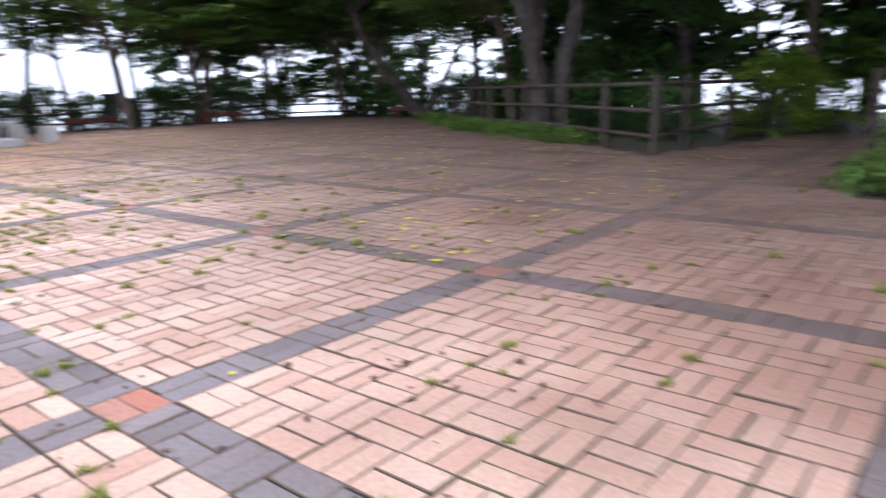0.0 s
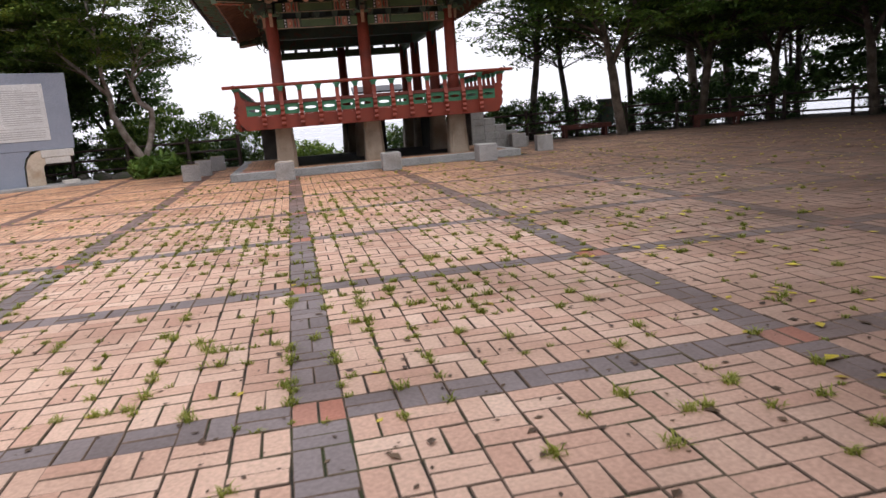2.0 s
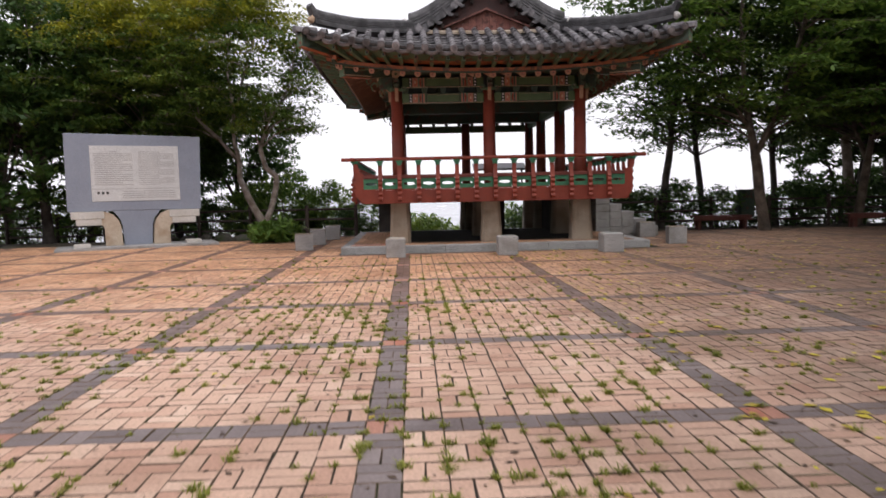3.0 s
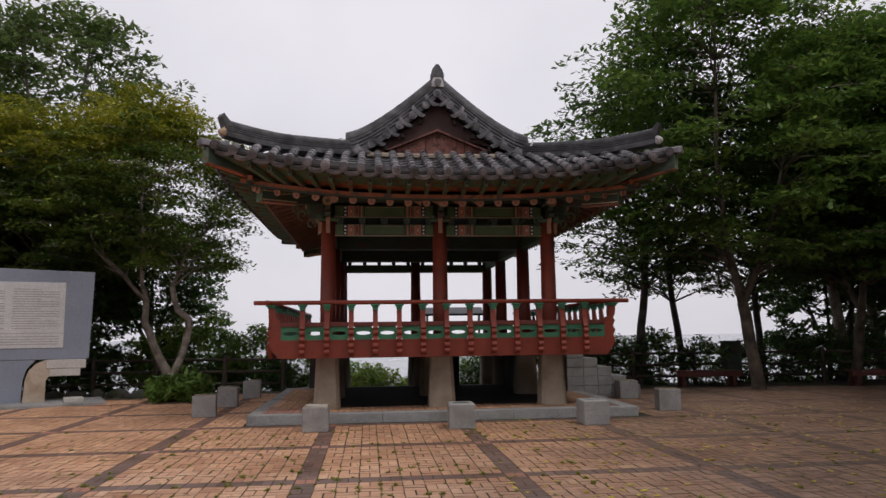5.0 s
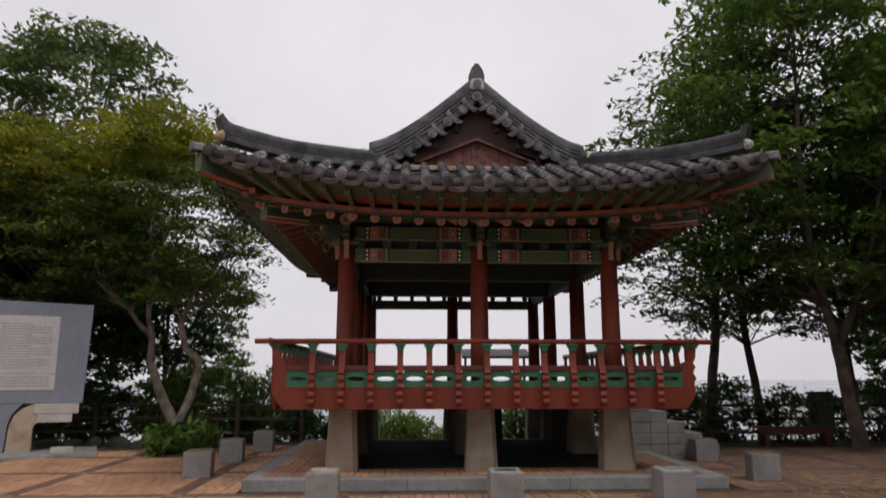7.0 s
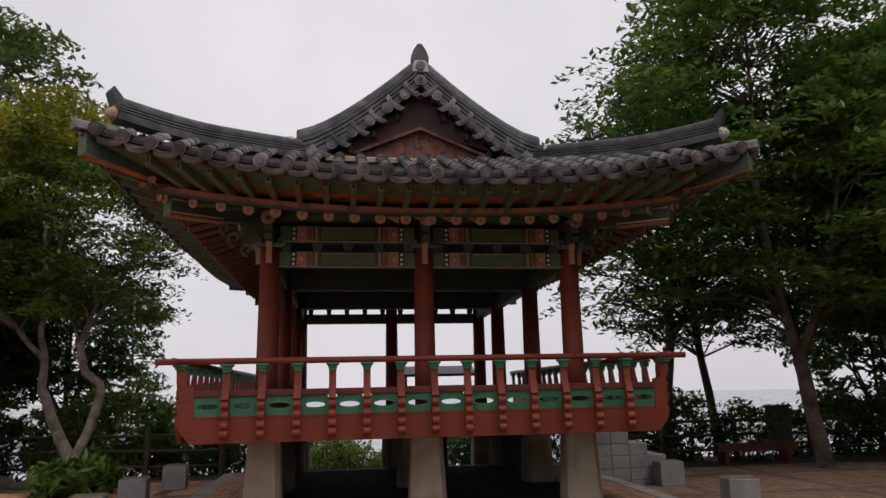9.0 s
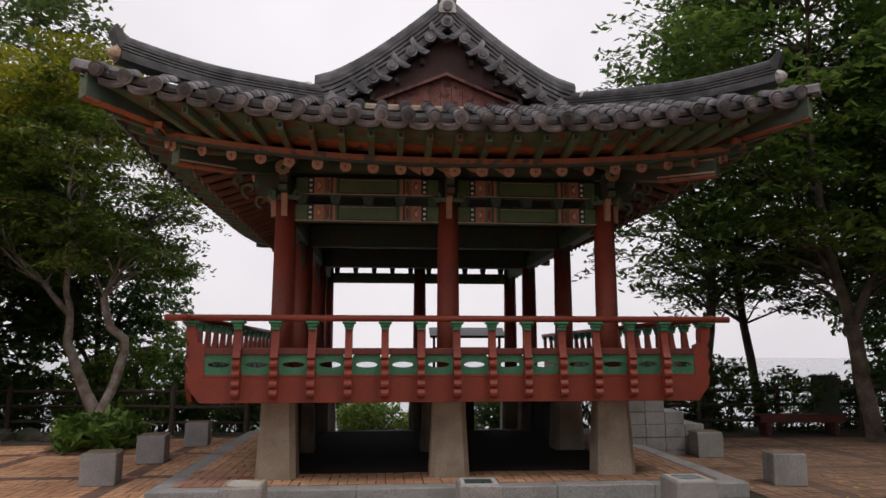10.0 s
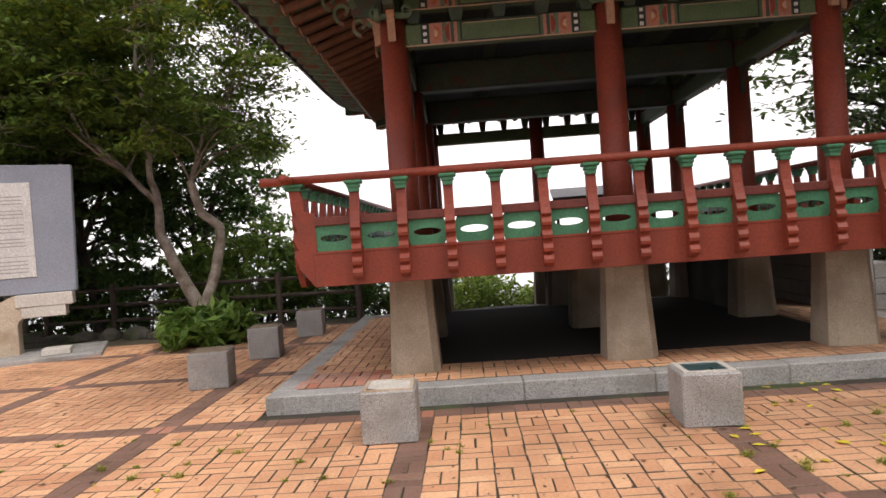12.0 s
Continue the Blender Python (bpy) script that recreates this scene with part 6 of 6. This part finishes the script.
spots = []
for i in range(9):
    spots.append((0, 8.4 + i * 1.35, 22.6 + 0.25 * math.sin(i * 2.3) - 0.06 * max(0, i - 4) ** 1.6, 0.85 + 0.12 * math.sin(i * 1.7)))
for i in range(8):
    spots.append((0, 21.9 + 0.3 * math.sin(i * 1.9) - 0.02 * i, 19.6 - i * 1.35, 0.95 + 0.12 * math.sin(i * 2.7)))
for i in range(7):
    spots.append((0, 20.9 - i * 1.15, 10.1 - i * 1.25, 0.72 + 0.1 * math.sin(i * 1.3)))
for i in range(8):
    spots.append((0 if i % 2 else 1, -16 + i * 1.7, 25.4 + 0.4 * math.sin(i * 2.1), 0.95))
spots += [(1, -4.4, 24.2, 1.1), (1, -3.0, 24.6, 1.0), (1, -5.9, 24.6, 1.0), (1, -1.6, 24.9, 0.85), (0, -2.2, 23.6, 0.6), (0, 7.6, 22.6, 0.75), (0, 6.6, 23.4, 0.8),
          (2, 0.9, 27.5, 1.0), (2, 1.6, 28.4, 1.1), (1, 0.2, 28.2, 1.0), (2, 2.6, 28.0, 0.9), (1, 4.2, 27.6, 1.0), (0, 5.4, 27.0, 1.1), (1, 3.4, 29.0, 1.0),
          (2, 14.5, -0.9, 1.0), (2, 16.4, -1.7, 1.15), (0, 13.0, 0.6, 0.7), (0, 14.6, 1.6, 0.8), (0, 16.2, 3.2, 0.8), (1, 8.6, -4.4, 0.6), (0, 8.0, -5.4, 0.8), (2, 17.5, -4.5, 1.3)]
for i, (k, x, y, s) in enumerate(spots):
    put_shrub(k, x, y, i * 67 % 360, s)
herb = make_shrub("low green herbs at the edge of the paving", 0.6, 0.28, 60, 12, LEAF_SHRUB, 0.08, 29.0, 0.16, 1.8)
herb.matrix_basis = pose(12.3, 3.1, -0.01)
for i, (x, y) in enumerate(((13.0, 4.6), (13.8, 5.9), (14.9, 7.2), (16.0, 8.6), (17.2, 9.9), (18.3, 11.2), (19.0, 12.2), (12.9, 3.8), (11.6, 2.3), (14.3, 6.7), (15.5, 7.8), (7.3, -4.1), (8.0, -3.9), (16.6, 9.4))):
    copy_thing(herb, pose(x, y, -0.01, 0, 0, i * 50))

# rough stones edging the bed under the fence
for i in range(9):
    t = thing("edge_stone", "rough grey edging stone under the fence", "stone", group="rough stones edging the bed", at=(-8.6 + i * 0.62, 22.2 - 0.14 * i + 0.06 * math.sin(i * 3.1), 0.0), yaw=i * 40)
    bm = bmesh.new()
    bmesh.ops.create_icosphere(bm, subdivisions=2, radius=1, matrix=Matrix.Diagonal((0.33, 0.2, 0.19 + 0.04 * math.sin(i * 5), 1)))
    for v in bm.verts:
        v.co *= 1 + 0.35 * noise.noise(v.co * 3 + Vector((i * 7, 0, 0)))
    part("stone", bm, MOSSY, t)

# ---- pavers ----
B = 0.24


def paver(bw, bl, h, ch):
    """Verts and faces of a brick lying long in y, top at z = 0, with chamfered top edges."""
    x, y = bw / 2, bl / 2
    v = [(-x, -y, -h), (x, -y, -h), (x, y, -h), (-x, y, -h), (-x, -y, -ch), (x, -y, -ch), (x, y, -ch), (-x, y, -ch), (-x + ch, -y + ch, 0), (x - ch, -y + ch, 0), (x - ch, y - ch, 0), (-x + ch, y - ch, 0)]
    f = [(0, 1, 5, 4), (1, 2, 6, 5), (2, 3, 7, 6), (3, 0, 4, 7), (4, 5, 9, 8), (5, 6, 10, 9), (6, 7, 11, 10), (7, 4, 8, 11), (8, 9, 10, 11)]
    return np.array(v), np.array(f)


PV, PF = paver(0.1148, 0.2342, 0.03, 0.0042)
single = {}
for key, mat in (("field", PAVER), ("band", PAVER_GREY), ("node", PAVER_RED)):
    me = bpy.data.meshes.new("brick")
    me.from_pydata(PV.tolist(), [], PF.tolist())
    me.materials.append(mat)
    me.materials.append(PAVER_EDGE)
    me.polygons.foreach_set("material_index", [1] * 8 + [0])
    single[key] = me
bulk = {("field", 0): [], ("band", 0): [], ("node", 0): [], ("field", 1): [], ("node", 1): []}
prng = np.random.default_rng(11)
for j in range(-37, 107):
    for i in range(-66, 87):
        x, y = i * B, j * B
        on_plinth = PX0 + 0.28 < x < PX1 - 0.28 and PY0 + 0.3 < y < PY1 - 0.3 and not (x > -0.25 and x < 4.6 and y > 15.95)
        if not on_plinth:
            if not inside(x, y, PLAZA) or (PX0 - 0.1 < x < PX1 + 0.1 and PY0 - 0.1 < y < PY1 + 0.1):
                continue
        kind = "node" if i % 10 == 0 and j % 10 == 0 else "band" if i % 10 == 0 or j % 10 == 0 else "field"
        if on_plinth:
            kind = "node" if x < -0.35 and y < 15.65 else "field"
        upright = (i + j) % 2 == 0
        for s in (-1, 1):
            cx, cy = (x + s * B / 4, y) if upright else (x, y + s * B / 4)
            yaw = (0 if upright else math.pi / 2) + prng.normal(0, 0.012)
            z = (PZ if on_plinth else 0.0) + prng.normal(0, 0.0014)
            cx, cy = cx + prng.normal(0, 0.0026), cy + prng.normal(0, 0.0026)
            tx, ty = prng.normal(0, 0.006, 2)
            if -0.5 < x < 2.3 and -2.65 < y < 0.3 and not on_plinth:
                o = new("brick", single[kind])
                o.parent = pavement
                o.matrix_basis = Matrix.LocRotScale((cx, cy, z), Euler((tx, ty, yaw)), None)
            else:
                bulk[(kind, 1 if on_plinth else 0)].append((cx, cy, z, yaw, tx, ty))
for (kind, up), rows in bulk.items():
    if not rows:
        continue
    a = np.array(rows)
    c, s = np.cos(a[:, 3])[:, None], np.sin(a[:, 3])[:, None]
    vx = c * PV[None, :, 0] - s * PV[None, :, 1]
    vy = s * PV[None, :, 0] + c * PV[None, :, 1]
    vz = PV[None, :, 2] + vx * a[:, 4:5] + vy * a[:, 5:6] + a[:, 2:3]
    v = np.stack([vx + a[:, 0:1], vy + a[:, 1:2], vz], 2).reshape(-1, 3)
    f = (PF[None] + (np.arange(len(rows)) * len(PV))[:, None, None]).reshape(-1, 4)
    o = mesh_part("brick_field", v.tolist(), f.tolist(), {"field": PAVER, "band": PAVER_GREY, "node": PAVER_RED}[kind], plinth if up else pavement)
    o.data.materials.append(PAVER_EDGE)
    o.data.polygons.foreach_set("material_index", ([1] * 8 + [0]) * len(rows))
    o["kind"] = "stuff"

# ---- grass in the joints, fallen leaves ----
gv, gf = [], []
for _ in range(17000):
    x, y = prng.uniform(-8, 9), prng.uniform(-5, 14.3)
    dens = math.exp(-((x + 0.6) / 3.6) ** 2) * (0.04 + 0.96 * math.exp(-((y - 3.5) / 5.0) ** 2))
    if prng.uniform() > dens * (0.55 + 1.2 * noise.noise(Vector((x * 0.5, y * 0.5, 4)))) + 0.03:
        continue
    if prng.uniform() < 0.5:
        x = round(x / B - 0.5) * B + B / 2
    else:
        y = round(y / B - 0.5) * B + B / 2
    x, y = x + prng.normal(0, 0.006), y + prng.normal(0, 0.006)
    size = prng.uniform(0.25, 1.0) ** 1.6
    for k in range(int(10 + 34 * size)):
        a, ln = prng.uniform(0, 2 * math.pi), (0.018 + 0.042 * size) * prng.uniform(0.5, 1.2)
        bx, by = x + prng.normal(0, 0.007 + 0.011 * size), y + prng.normal(0, 0.007 + 0.011 * size)
        dx, dy = math.cos(a), math.sin(a)
        w = 0.004
        lift = prng.uniform(0.25, 1.1)
        m1 = (bx + dx * ln * 0.4, by + dy * ln * 0.4, ln * 0.55 * lift)
        tip = (bx + dx * ln, by + dy * ln, ln * 0.75 * lift)
        b = len(gv)
        gv += [(bx - dy * w, by + dx * w, -0.012), (bx + dy * w, by - dx * w, -0.012), (m1[0] + dy * w * 0.8, m1[1] - dx * w * 0.8, m1[2]), (m1[0] - dy * w * 0.8, m1[1] + dx * w * 0.8, m1[2]), tip]
        gf += [(b, b + 1, b + 2, b + 3), (b + 3, b + 2, b + 4)]
tagged(mesh_part("grass_tufts", gv, gf, GRASS), "small grass tufts growing in the paver joints", "grass", kind="stuff")


def litter(name, label, count, area, size, mat, seed):
    g = np.random.default_rng(seed)
    v, f = [], []
    for _ in range(count):
        x, y = g.uniform(*area[0]), g.uniform(*area[1])
        if not inside(x, y, PLAZA) or (PX0 < x < PX1 and y > PY0):
            continue
        a, s = g.uniform(0, 2 * math.pi), size * g.uniform(0.5, 1.3)
        dx, dy = math.cos(a) * s, math.sin(a) * s
        up = s * g.uniform(0.05, 0.3)
        b = len(v)
        v += [(x - dx, y - dy, 0.006), (x - dy * 0.55, y + dx * 0.55, 0.004 + up), (x + dx, y + dy, 0.006 + up * 0.4), (x + dy * 0.55, y - dx * 0.55, 0.004 + up * 0.8), (x, y, 0.005)]
        f += [(b, b + 4, b + 1), (b + 1, b + 4, b + 2), (b + 2, b + 4, b + 3), (b + 3, b + 4, b)]
    tagged(mesh_part(name, v, f, mat), label, "leaves", kind="stuff")


litter("yellow_leaves", "scattered yellow fallen leaves on the paving", 1700, ((2.2, 16), (-2, 16)), 0.05, FALLEN, 3)
litter("yellow_leaves", "a few yellow fallen leaves among the grass", 40, ((-4, 3), (-4, 13)), 0.035, FALLEN, 8)
litter("dark_litter", "dark crumbs of soil and dry stalks on the paver joints", 2600, ((-5, 5), (-4, 13)), 0.016, FALLEN_BROWN, 5)
litter("brown_leaves", "scattered brown leaf litter on the paving", 2200, ((-8, 18), (-4, 19)), 0.03, FALLEN_BROWN, 4)
